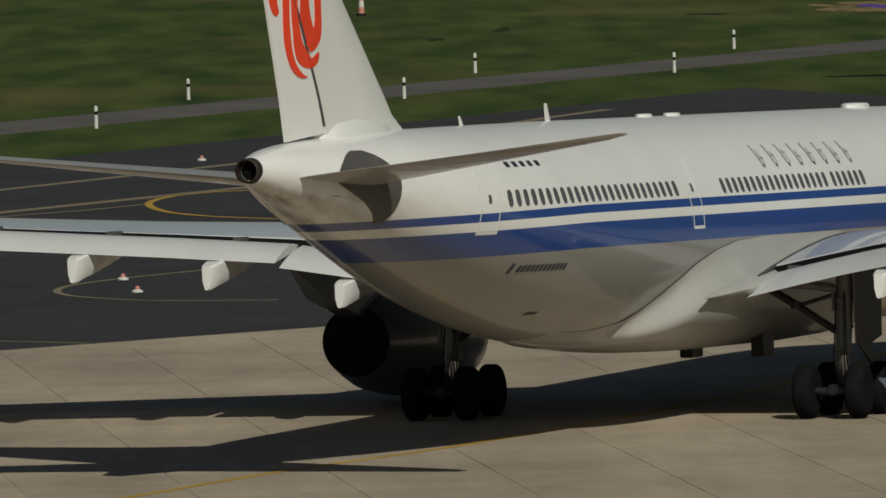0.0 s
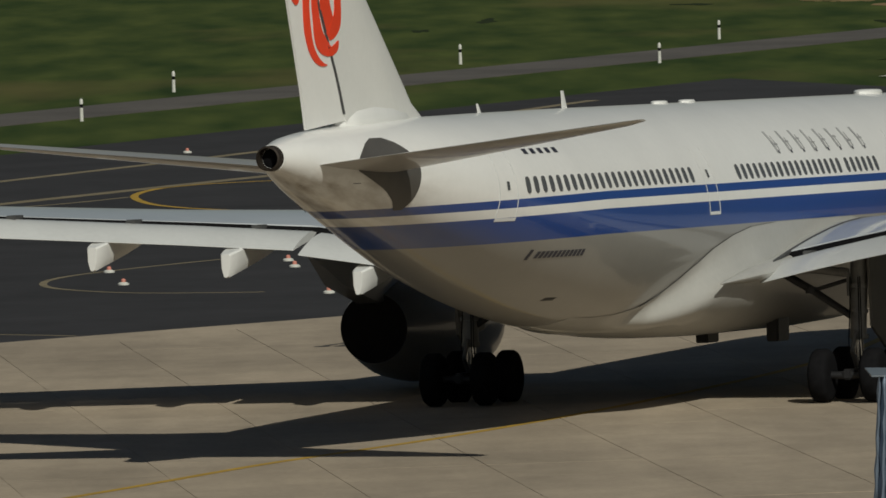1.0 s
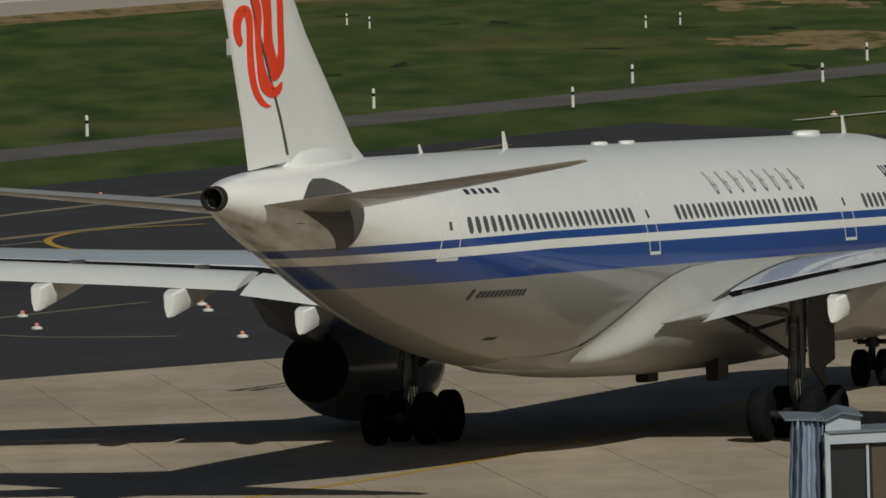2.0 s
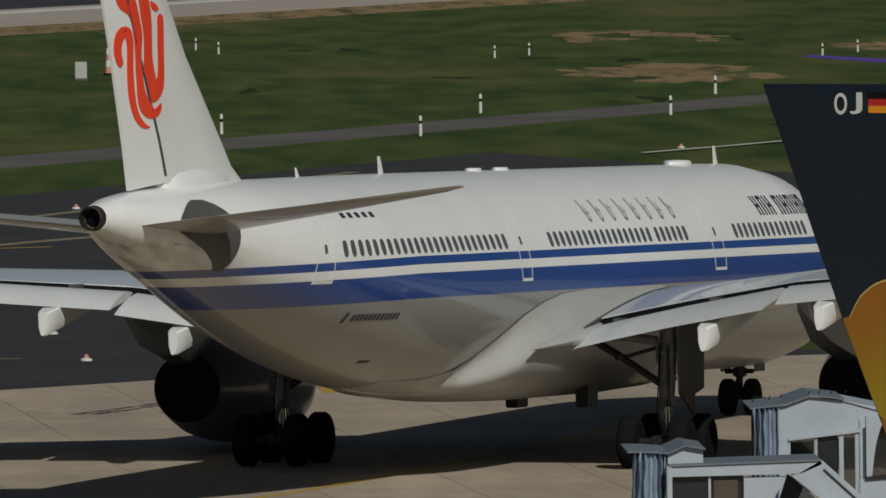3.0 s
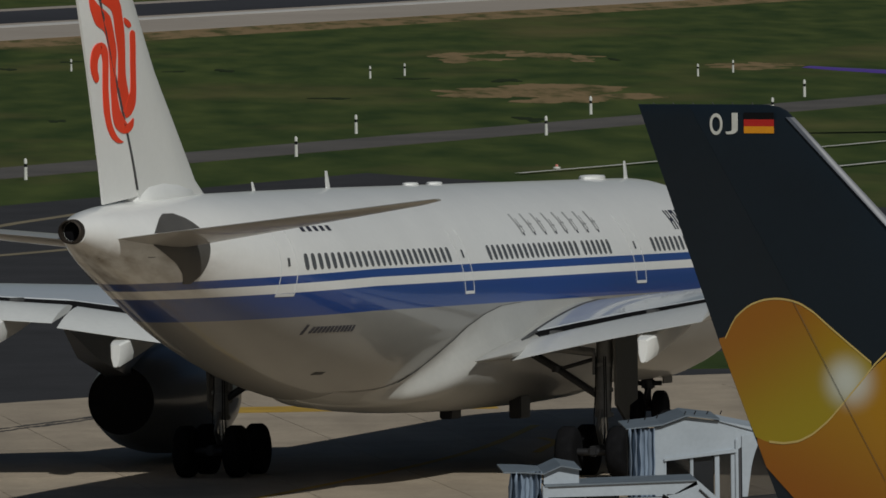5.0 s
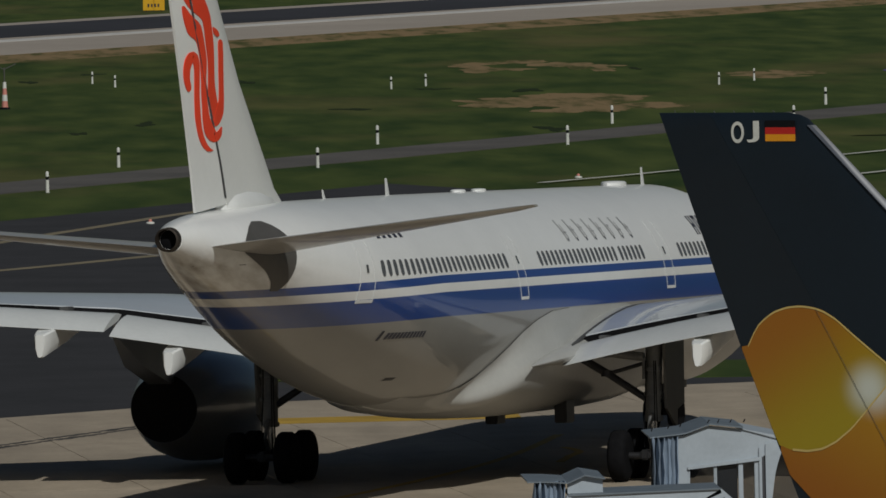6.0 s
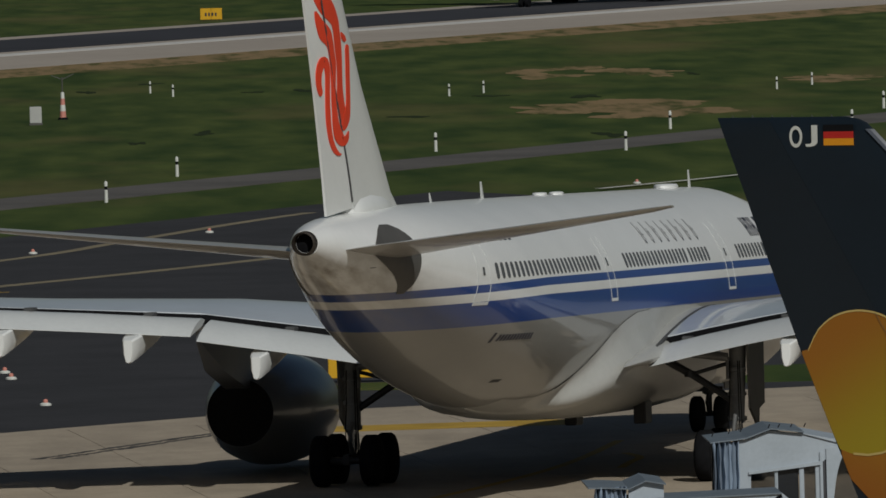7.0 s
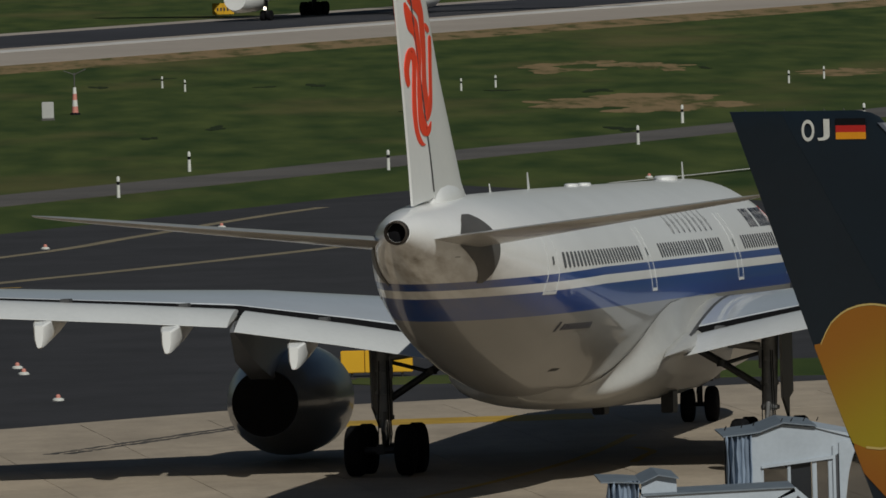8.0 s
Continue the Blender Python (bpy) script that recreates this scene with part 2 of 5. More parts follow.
    lowz, m2 = n.new("ShaderNodeMapRange"), n.new("ShaderNodeMath")
    lowz.inputs[1].default_value, lowz.inputs[2].default_value = 6.75, 6.25
    m2.operation = "MULTIPLY"
    l.new(sep.outputs[2], lowz.inputs[0])
    l.new(mu.outputs[0], m2.inputs[0])
    l.new(lowz.outputs[0], m2.inputs[1])
    l.new(m2.outputs[0], dirt.inputs[0])
    l.new(mix.outputs[2], dirt.inputs[6])
    l.new(dirt.outputs[2], b.inputs["Base Color"])
    return m


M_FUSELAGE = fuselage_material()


# ---- mesh helpers ----
def mesh_of(bm, mat, smooth=True, name="mesh"):
    bmesh.ops.recalc_face_normals(bm, faces=bm.faces)
    me = bpy.data.meshes.new(name)
    bm.to_mesh(me)
    bm.free()
    me.materials.append(mat)
    if smooth:
        for p in me.polygons:
            p.use_smooth = True
    return me


def part(name, bm, mat, parent=None, label="", smooth=True, angle=35):
    me = mesh_of(bm, mat, smooth, name) if isinstance(bm, bmesh.types.BMesh) else bm
    if smooth and isinstance(bm, bmesh.types.BMesh):
        me.set_sharp_from_angle(angle=radians(angle))
    ob = new(name, me)
    ob.parent = parent
    return tagged(ob, label)


def empty(name, m=None):
    ob = new(name)
    ob.empty_display_size = 0.5
    if m is not None:
        ob.matrix_world = m
    return ob


def loft(rings, caps=True):
    """A skin through closed rings of equal count."""
    bm = bmesh.new()
    vs = [[bm.verts.new(p) for p in r] for r in rings]
    k = len(rings[0])
    for a, b in zip(vs, vs[1:]):
        for i in range(k):
            bm.faces.new((a[i], a[(i + 1) % k], b[(i + 1) % k], b[i]))
    if caps:
        bm.faces.new(vs[0])
        bm.faces.new(vs[-1])
    return bm


def box(bm, x0, x1, y0, y1, z0, z1, bevel=0.0, m=None):
    r = bmesh.ops.create_cube(bm, size=1, matrix=Matrix.Translation(((x0 + x1) / 2, (y0 + y1) / 2, (z0 + z1) / 2)) @ Matrix.Diagonal((x1 - x0, y1 - y0, z1 - z0, 1)))
    if bevel:
        es = list({e for v in r["verts"] for e in v.link_edges})
        bmesh.ops.bevel(bm, geom=es, offset=bevel, segments=2, affect="EDGES")
    return bm


def boxed(x0, x1, y0, y1, z0, z1, bevel=0.0):
    return box(bmesh.new(), x0, x1, y0, y1, z0, z1, bevel)


def rod(bm, a, b, r0, r1=None, seg=12):
    a, b = Vector(a), Vector(b)
    m = Matrix.Translation((a + b) / 2) @ (b - a).to_track_quat("Z", "Y").to_matrix().to_4x4()
    bmesh.ops.create_cone(bm, cap_ends=True, segments=seg, radius1=r0, radius2=r0 if r1 is None else r1, depth=(b - a).length, matrix=m)
    return bm


def lathe(profile, axis="y", seg=28, at=(0, 0, 0)):
    """Turn (along, radius) pairs round an axis."""
    rings = []
    for s, r in profile:
        ring = []
        for i in range(seg):
            a = 2 * math.pi * i / seg
            c, d = r * math.cos(a), r * math.sin(a)
            v = (c, s, d) if axis == "y" else (s, c, d) if axis == "x" else (c, d, s)
            ring.append(Vector(v) + Vector(at))
        rings.append(ring)
    return loft(rings)


def slab(points, z0, z1):
    """A flat plate with the outline of points (x, y)."""
    bm = bmesh.new()
    lo = [bm.verts.new((x, y, z0)) for x, y in points]
    hi = [bm.verts.new((x, y, z1)) for x, y in points]
    k = len(points)
    bm.faces.new(hi)
    bm.faces.new(lo)
    for i in range(k):
        bm.faces.new((lo[i], lo[(i + 1) % k], hi[(i + 1) % k], hi[i]))
    return bm


def lerp(table, x):
    xs = [t[0] for t in table]
    return [float(np.interp(x, xs, [t[i] for t in table])) for i in range(1, len(table[0]))]


# ---- ground ----
RW = Vector((0.404, 0.915))
AW = Vector((-0.915, 0.404))


def along(a, b):
    """Airfield grid: a metres along the runway, b metres towards it."""
    p = RW * a + AW * b
    return p.x, p.y


def strip(name, b0, b1, z, mat, label, a0=-900, a1=3000):
    pts = [along(a0, b0), along(a1, b0), along(a1, b1), along(a0, b1)]
    return tagged(part(name, slab(pts, z - 0.3, z), mat, smooth=False), label, name.split("_")[0], kind="structure")


tagged(part("ground", slab([(-4000, -600), (4000, -600), (4000, 6000), (-4000, 6000)], -0.6, -0.12), M_GRASS, smooth=False), "mown airfield grass with dry patches", "grass", kind="structure")
APRON_EDGE = [(-60, 340), (-30, 358), (-9, 368.8), (-4, 373.8), (0, 377.6), (6, 384.0), (25, 392), (60, 402), (130, 418)]
tagged(part("pavement_taxiway", slab([(-300, -200), (300, -200), along(560, 224), along(460, 224), along(150, 224), along(-120, 224)], -0.3, -0.03), M_ASPHALT, smooth=False), "dark asphalt taxiway beside the concrete apron", "taxiway", kind="structure")
tagged(part("pavement_apron", slab([(-200, -150), (200, -150), (200, 425)] + APRON_EDGE[::-1] + [(-200, 300)], -0.25, 0.0), M_CONCRETE, smooth=False), "weathered tan concrete apron slabs", "apron", kind="structure")
strip("road", 240.5, 247.5, -0.08, M_ROAD, "narrow grey asphalt service road through grass")
strip("runway", 374.0, 428, -0.08, M_RUNWAY, "pale concrete runway")
strip("runway_touchdown", 401, 422.5, -0.04, M_RUBBERED, "rubber-blackened dark strip of the runway")
strip("runway_edge_line", 394.0, 397.2, -0.04, M_WLINE, "white runway edge line")


# ---- the airliner ----
NOSE = 32.0
# station from the nose, half width, top, bottom
BODY = [(0.0, 0.05, 4.35, 4.25), (0.3, 0.62, 4.90, 3.70), (0.9, 1.10, 5.40, 3.25), (1.8, 1.60, 5.95, 2.85), (3.0, 2.08, 6.60, 2.50), (4.5, 2.48, 7.20, 2.25),
        (6.5, 2.78, 7.68, 2.06), (8.5, 2.86, 7.87, 2.04), (40.5, 2.84, 7.85, 2.12), (43.0, 2.82, 7.84, 2.30), (45.5, 2.77, 7.83, 2.62), (48.0, 2.66, 7.82, 3.08),
        (50.5, 2.48, 7.80, 3.62), (53.0, 2.18, 7.79, 4.25), (55.5, 1.80, 7.76, 4.88), (58.0, 1.36, 7.66, 5.48), (60.0, 0.98, 7.58, 5.95), (61.5, 0.60, 7.45, 6.36), (62.5, 0.33, 7.29, 6.64)]


def body_at(s):
    """Half width, middle height and half height of the body, smoothed over two metres."""
    acc = np.array([lerp(BODY, s + d) for d in ((-1.0, -0.5, 0.0, 0.5, 1.0) if 8 < s < 61 else (0.0,))]).mean(axis=0)
    return acc[0], (acc[1] + acc[2]) / 2, (acc[1] - acc[2]) / 2


def skin(s, z, out=0.0, side=1):
    """The point on the body's side at station s and height z."""
    w, c, hh = body_at(s)
    k = max(-0.98, min(0.98, (z - c) / hh))
    return Vector((side * (w * math.sqrt(1 - k * k) + out), NOSE - s, z + out * k * 0.5))


def patch_strip(rows, thick=0.012):
    """A thin raised skin through rows of points on the body."""
    bm = bmesh.new()
    vs = [[bm.verts.new(p) for p in r] for r in rows]
    for a, b in zip(vs, vs[1:]):
        for i in range(len(a) - 1):
            bm.faces.new((a[i], a[i + 1], b[i + 1], b[i]))
    bmesh.ops.recalc_face_normals(bm, faces=bm.faces)
    bmesh.ops.solidify(bm, geom=bm.faces[:], thickness=-thick)
    return bm


def wing_ring(x, s_le, s_te, z_le, z_te, thick, seg=10, cut=1.0):
    """An aerofoil section; cut < 1 ends it before the trailing edge."""
    ring = []
    for side in (1, -1):
        ts = [(1 - math.cos(math.pi * i / seg)) / 2 for i in range(seg + 1)]
        for t in (ts if side == 1 else ts[::-1][0 if cut < 1 else 1:-1]):
            t *= cut
            y = 5 * thick * (0.2969 * math.sqrt(t) - 0.126 * t - 0.3516 * t * t + 0.2843 * t ** 3 - 0.1036 * t ** 4)
            ring.append(Vector((x, NOSE - (s_le + (s_te - s_le) * t), z_le + (z_te - z_le) * t + side * y * (0.62 if side == 1 else 0.38) * 1.6)))
    return ring


# span, leading and trailing station, their heights, thickness
WING = [(1.5, 19.8, 33.6, 3.70, 3.20, 1.85), (2.9, 20.9, 33.7, 3.86, 3.36, 1.72), (5.5, 22.6, 34.1, 4.26, 3.97, 1.28), (9.4, 25.2, 34.8, 4.78, 4.68, 0.88),
        (14.0, 28.2, 36.2, 5.08, 5.05, 0.58), (20.0, 32.1, 38.4, 5.50, 5.49, 0.40), (26.0, 36.0, 40.5, 5.98, 5.97, 0.29), (29.4, 38.3, 41.4, 6.30, 6.29, 0.20)]


def wing_at(x):
    return lerp(WING, x)


def wing(side, parent):
    rings = []
    for x in (3.32, 4.2, 5.5, 7.4, 9.4, 11.7, 14.0, 17.0, 20.0, 23.0, 26.0, 29.4):
        rings.append([Vector((side * v.x, v.y, v.z)) for v in wing_ring(x, *wing_at(x), cut=0.80)])
    w = part("wing", loft(rings), M_WING, parent, "light grey swept wing")
    rings = []
    for x in (1.5, 2.4, 3.29):
        rings.append([Vector((side * v.x, v.y, v.z)) for v in wing_ring(x, *wing_at(x))])
    part("root_panel", loft(rings), M_FAIRING, w, "pale root panel between body and wing")
    le, te, zl, zt, th = wing_at(3.32)
    rr = []
    for i in range(19):
        q = 0.12 + 0.86 * i / 18
        top = zl + (zt - zl) * q + 5 * th * (0.2969 * math.sqrt(q) - 0.126 * q - 0.3516 * q * q + 0.2843 * q ** 3 - 0.1036 * q ** 4) * 0.992
        rr.append([Vector((side * (3.305 + dx), NOSE - (le + (te - le) * q), top + dz)) for dx, dz in ((-0.045, -0.05), (0.045, -0.05), (0.045, 0.012), (-0.045, 0.012))])
    part("root_seam", loft(rr), M_SEAM, w, "dark seam along the wing root", smooth=False)
    # lowered flaps behind a dark gap
    for name, xs, drop, ch in (("inboard_flap", (3.25, 4.6, 6.2, 7.8, 8.95), 0.50, 2.3), ("outboard_flap", (9.2, 12.0, 15.0, 18.0, 20.5), 0.42, 1.9), ("aileron", (20.7, 23.0, 25.5, 28.4), 0.12, 1.4)):
        rr = []
        for x in xs:
            le, te, zl, zt, th = wing_at(x)
            a = le + 0.80 * (te - le) + 0.22
            z0 = zl + (zt - zl) * 0.8 + 0.07 * th - 0.02
            c = ch * (1.0 if x < 9 else 1.0 - 0.022 * (x - 9))
            top, low = [], []
            for i in range(7):
                t = i / 6
                zz = z0 - drop * (0.35 * t + 0.65 * t * t)
                top.append(Vector((side * x, NOSE - (a + c * t), zz + 0.10 * math.sqrt(t) * (1 - t) * 2)))
                low.append(Vector((side * x, NOSE - (a + c * t), zz - 0.16 * math.sqrt(t) * (1 - t) * 2 - 0.02)))
            rr.append(top + low[::-1])
        part(name, loft(rr), M_FLAP, w, "white lowered trailing-edge flap", angle=50)
    # black strip over the wing's cut end, painting the shade inside the flap gap
    for xs in ((3.25, 4.6, 6.2, 7.8, 9.2), (9.2, 12.0, 15.0, 18.0, 20.5)):
        rr = []
        for x in xs:
            le, te, zl, zt, th = wing_at(x)
            a, z0 = le + 0.80 * (te - le), zl + (zt - zl) * 0.8
            rr.append([Vector((side * x, NOSE - a - d, z)) for d, z in ((-0.02, z0 - 0.12 * th), (0.03, z0 - 0.12 * th), (0.03, z0 + 0.19 * th), (-0.02, z0 + 0.19 * th))])
        part("flap_gap_shade", loft(rr), M_BLACK, w, "black strip as shade in the gap ahead of the flap", smooth=False)
    # brackets seen in the gap
    for x in (4.0, 6.9, 10.6, 13.7, 16.6, 19.2):
        le, te, zl, zt, th = wing_at(x)
        a = le + 0.80 * (te - le)
        z0 = zl + (zt - zl) * 0.8
        part("flap_bracket", boxed(side * x - 0.13, side * x + 0.13, NOSE - a - 0.55, NOSE - a + 0.1, z0 + 0.05 * th, z0 + 0.05 * th + 0.12, 0.02), M_SEAM, w, "dark flap bracket")
    le, te, zl, zt, th = wing_at(29.4)
    rr = []
    for i in range(5):
        t = i / 4
        rr.append([Vector((side * (29.4 + 0.9 * t ** 0.7), v.y - 0.0, v.z)) for v in wing_ring(0, le + 0.3 + 1.6 * t, te + 0.9 * t, zl + 1.7 * t, zt + 1.7 * t, 0.16)])
    part("winglet", loft(rr), M_WHITE, w)
    # flap track fairings
    for x in (7.32, 10.7, 14.05, 17.75):
        le, te, zl, zt, th = wing_at(x)
        rr = []
        # a canoe that deepens aft, its rear end drooped with the flap and closed by a narrow upright edge
        for ds, wd, top, bot in ((-4.3, 0.04, -0.20, -0.34), (-3.1, 0.20, -0.08, -0.56), (-1.6, 0.27, -0.10, -0.84), (-0.5, 0.27, -0.34, -1.02), (0.3, 0.25, -0.50, -1.15), (0.75, 0.17, -0.58, -1.24), (0.84, 0.12, -0.62, -1.22)):
            s, zz = te + ds, zt + (0.06 if x > 9 else 0.0)
            rr.append([Vector((side * x + wd * dx, NOSE - s, zz + top + (bot - top) * dz)) for dx, dz in ((-1, 0.06), (-0.8, 0), (0.8, 0), (1, 0.06), (0.92, 0.6), (0.5, 0.96), (0.2, 1), (-0.2, 1), (-0.5, 0.96), (-0.92, 0.6))])
        part("flap_fairing", loft(rr), M_WHITE, w, "white canoe-shaped flap track fairing", angle=28)
    return w


def engine(side, parent):
    x, z, s = side * 9.37, 2.02, 28.1
    y = NOSE - s
    pts = [(0.02, 0.90), (0.0, 0.95), (0.7, 1.14), (1.8, 1.40), (3.0, 1.54), (4.6, 1.58), (6.2, 1.52), (7.0, 1.38), (7.1, 1.28), (7.0, 1.22), (6.0, 1.18)]
    na = part("engine_nacelle", lathe(pts, seg=40, at=(x, y, z)), M_SHADED_ENGINE, parent, "glossy engine nacelle with wing shade in its colour")
    part("nozzle", lathe([(-0.02, 0.94), (0.3, 0.90), (1.5, 0.85), (2.0, 0.7), (2.02, 0.02)], seg=36, at=(x, y, z)), M_BLACK, na, "sooty black exhaust nozzle")
    part("exhaust_plug", lathe([(0.5, 0.03), (0.9, 0.25), (1.6, 0.42), (2.1, 0.45)], seg=24, at=(x, y, z)), M_BLACK, na)
    le, te, zl, zt, th = wing_at(9.37)
    rr = []
    for ss, wd, top, bot in ((22.5, 0.10, 3.7, 3.3), (25.0, 0.26, 4.5, 3.2), (28.5, 0.32, 4.6, 2.7), (31.2, 0.28, 4.5, 3.25), (33.2, 0.06, 4.4, 4.1)):
        rr.append([Vector((x + dx * wd, NOSE - ss, zz)) for dx, zz in ((-1, bot), (1, bot), (1, top), (-1, top))])
    part("pylon", loft(rr), M_SHADED_ENGINE, parent, "engine pylon with wing shade in its colour")


def wheel_mesh(r, w):
    pts = [(-w / 2, r * 0.55), (-w / 2, r * 0.80), (-w * 0.42, r * 0.93), (-w * 0.28, r), (w * 0.28, r), (w * 0.42, r * 0.93), (w / 2, r * 0.80), (w / 2, r * 0.55)]
    tyre = mesh_of(lathe(pts, "x", 28), M_RUBBER, name="tyre")
    rim = mesh_of(lathe([(-w * 0.46, 0.03), (-w * 0.40, r * 0.2), (-w * 0.3, r * 0.35), (-w * 0.47, r * 0.56), (w * 0.47, r * 0.56), (w * 0.3, r * 0.35), (w * 0.40, r * 0.2), (w * 0.46, 0.03)], "x", 20), M_DARK, name="rim")
    return tyre, rim


WHEELS = []


def wheel(at, meshes, parent):
    tyre, rim = meshes
    w = part("wheel", tyre, None, parent, "black rubber tyre")
    w.matrix_basis = Matrix.Translation(at)
    part("rim", rim, None, w, "grey metal rim")
    WHEELS.append((w, at))
    return w


def main_gear(side, parent, meshes):
    x, dz = side * 5.34, -0.045 * side
    bm = rod(bmesh.new(), (x, 0.0, 1.55), (x + side * 0.05, 0.15, 3.75), 0.21, 0.24, 20)
    for z in (1.58, 2.25, 2.9):
        rod(bm, (x + side * 0.02, 0.02, z), (x + side * 0.02, 0.03, z + 0.10), 0.26, 0.26, 20)
    g = part("main_landing_gear", bm, M_GEAR, parent, "grey painted main landing gear leg")
    part("oleo", rod(bmesh.new(), (x, 0.03, 0.78 + dz), (x, 0.0, 1.6), 0.135, seg=18), M_CHROME, g, "bright chrome piston")
    bm = bmesh.new()
    box(bm, x - 0.13, x + 0.13, -1.15, 1.15, 0.58 + dz, 0.86 + dz, 0.05)
    for y in (-0.99, 0.99):
        rod(bm, (x - 0.85, y, 0.70 + dz), (x + 0.85, y, 0.70 + dz), 0.10)
    part("bogie_beam", bm, M_DARK, g)
    bm = rod(bmesh.new(), (x, 0.05, 2.05), (x - side * 1.25, 0.15, 2.85), 0.10)
    rod(bm, (x - side * 1.25, 0.15, 2.85), (x - side * 2.2, 0.2, 3.4), 0.11)
    rod(bm, (x - side * 1.25, 0.15, 2.85), (x - side * 0.15, 0.1, 3.15), 0.055)
    rod(bm, (x - side * 1.3, 0.15, 2.78), (x - side * 1.3, 0.15, 2.95), 0.15)
    part("side_brace", bm, M_DARK, g, "dark folding side brace")
    bm = rod(bmesh.new(), (x - side * 0.2, -0.1, 3.3), (x - side * 1.7, -0.05, 3.5), 0.12)
    rod(bm, (x - side * 0.2, -0.1, 2.7), (x - side * 0.2, -0.1, 3.3), 0.05)
    part("retraction_jack", bm, M_GEAR, g)
    bm = rod(bmesh.new(), (x, -0.22, 1.75), (x, -0.60, 1.28), 0.07, 0.05)
    rod(bm, (x, -0.60, 1.28), (x, -0.2, 0.88), 0.05, 0.07)
    part("torque_link", bm, M_GEAR, g)
    for dx in (-0.12, 0.10, 0.15):
        bm = bmesh.new()
        pts = [Vector((x + dx, -0.22, 3.2)), Vector((x + dx * 1.1, -0.25, 2.3)), Vector((x + dx * 1.3, -0.34, 1.6)), Vector((x + dx * 1.4, -0.30, 1.15)), Vector((x + dx * 1.2, -0.45, 0.86))]
        for a, b in zip(pts, pts[1:]):
            rod(bm, a, b, 0.016, seg=6)
        part("brake_hose", bm, M_BLACK, g, "black brake hose")
    bm = bmesh.new()
    pts = [(-0.15, 3.70), (2.25, 3.75), (2.2, 2.0), (1.35, 1.85), (1.25, 1.3), (0.75, 1.55), (0.0, 1.9)]
    lo = [bm.verts.new((x + side * 0.33, yy, zz)) for yy, zz in pts]
    hi = [bm.verts.new((x + side * 0.40, yy, zz)) for yy, zz in pts]
    bm.faces.new(lo), bm.faces.new(hi)
    for i in range(len(pts)):
        bm.faces.new((lo[i], lo[(i + 1) % len(pts)], hi[(i + 1) % len(pts)], hi[i]))
    part("gear_door", bm, M_DOOR, g, "grey leg-mounted gear door")
    for dx in (-0.70, 0.70):
        for y in (-0.99, 0.99):
            wheel((x + dx, y, 0.70 + dz), meshes, g)
    return g


def nose_gear(parent, meshes):
    y, z0 = 25.3, 0.66
    g = part("nose_landing_gear", rod(rod(bmesh.new(), (0, y, z0 + 0.5), (0, y, z0 + 1.2), 0.09), (0, y, z0 + 1.1), (0, y + 0.2, z0 + 2.2), 0.14), M_DARK, parent, "dark steel nose landing gear leg")
    bm = rod(bmesh.new(), (-0.45, y, z0 + 0.52), (0.45, y, z0 + 0.52), 0.07)
    part("axle", bm, M_DARK, g)
    part("drag_brace", rod(rod(bmesh.new(), (0, y, z0 + 1.3), (0.0, y + 1.6, z0 + 2.2), 0.06), (-0.28, y + 0.1, z0 + 1.75), (0.28, y + 0.1, z0 + 1.75), 0.09), M_DARK, g)
    bm = rod(bmesh.new(), (0, y - 0.12, z0 + 1.15), (0, y - 0.40, z0 + 0.88), 0.05)
    rod(bm, (0, y - 0.40, z0 + 0.88), (0, y - 0.08, z0 + 0.58), 0.05)
    part("torque_link", bm, M_DARK, g)
    part("steering_collar", rod(rod(bmesh.new(), (0, y, z0 + 1.12), (0, y, z0 + 1.36), 0.20, seg=16), (-0.42, y - 0.05, z0 + 1.26), (0.42, y - 0.05, z0 + 1.26), 0.07), M_DARK, g)
    for sd in (-1, 1):
        part("taxi_light", lathe([(-0.08, 0.04), (-0.06, 0.12), (0.10, 0.14), (0.12, 0.02)], "y", 14, (sd * 0.34, y + 0.12, z0 + 1.55)), M_GEAR, g, "round taxi light housing")
    for sd in (-1, 1):
        part("gear_door", boxed(sd * 0.50 - 0.02, sd * 0.50 + 0.02, y - 0.2, y + 0.8, z0 + 1.25, z0 + 1.8, 0.01), M_GREY, g, "grey nose gear door")
        wheel((sd * 0.36, y, z0 + 0.525), meshes, g)
    return g


# height, leading edge, hinge and trailing edge of the fin
FIN = [(7.3, 51.0, 57.4, 59.9), (7.75, 51.2, 57.6, 60.05), (8.15, 52.1, 57.85, 60.2), (8.6, 52.66, 58.05, 60.32), (10.9, 55.65, 59.65, 61.25), (12.85, 57.65, 60.95, 62.15), (16.6, 61.3, 63.1, 63.9)]


def fin_x(s, z):
    """Half thickness of fin and rudder."""
    le, hi, te = lerp(FIN, z)
    if s < hi:
        q = (s - le) / (hi - le)
        return 0.26 * math.sqrt(min(1, max(0.004, q / 0.35))) * (1 - 0.15 * max(0, q - 0.35) / 0.65)
    return 0.22 - 0.19 * min(1, (s - hi) / (te - hi))


def fin_outline(z):
    le, hi, te = lerp(FIN, z)
    st = [le + (hi - le) * k for k in (0.0, 0.03, 0.08, 0.16, 0.26, 0.36, 0.6, 0.85, 1.0)]
    return [(1, s, 1) for s in st] + [(-1, s, 1) for s in st[::-1]]


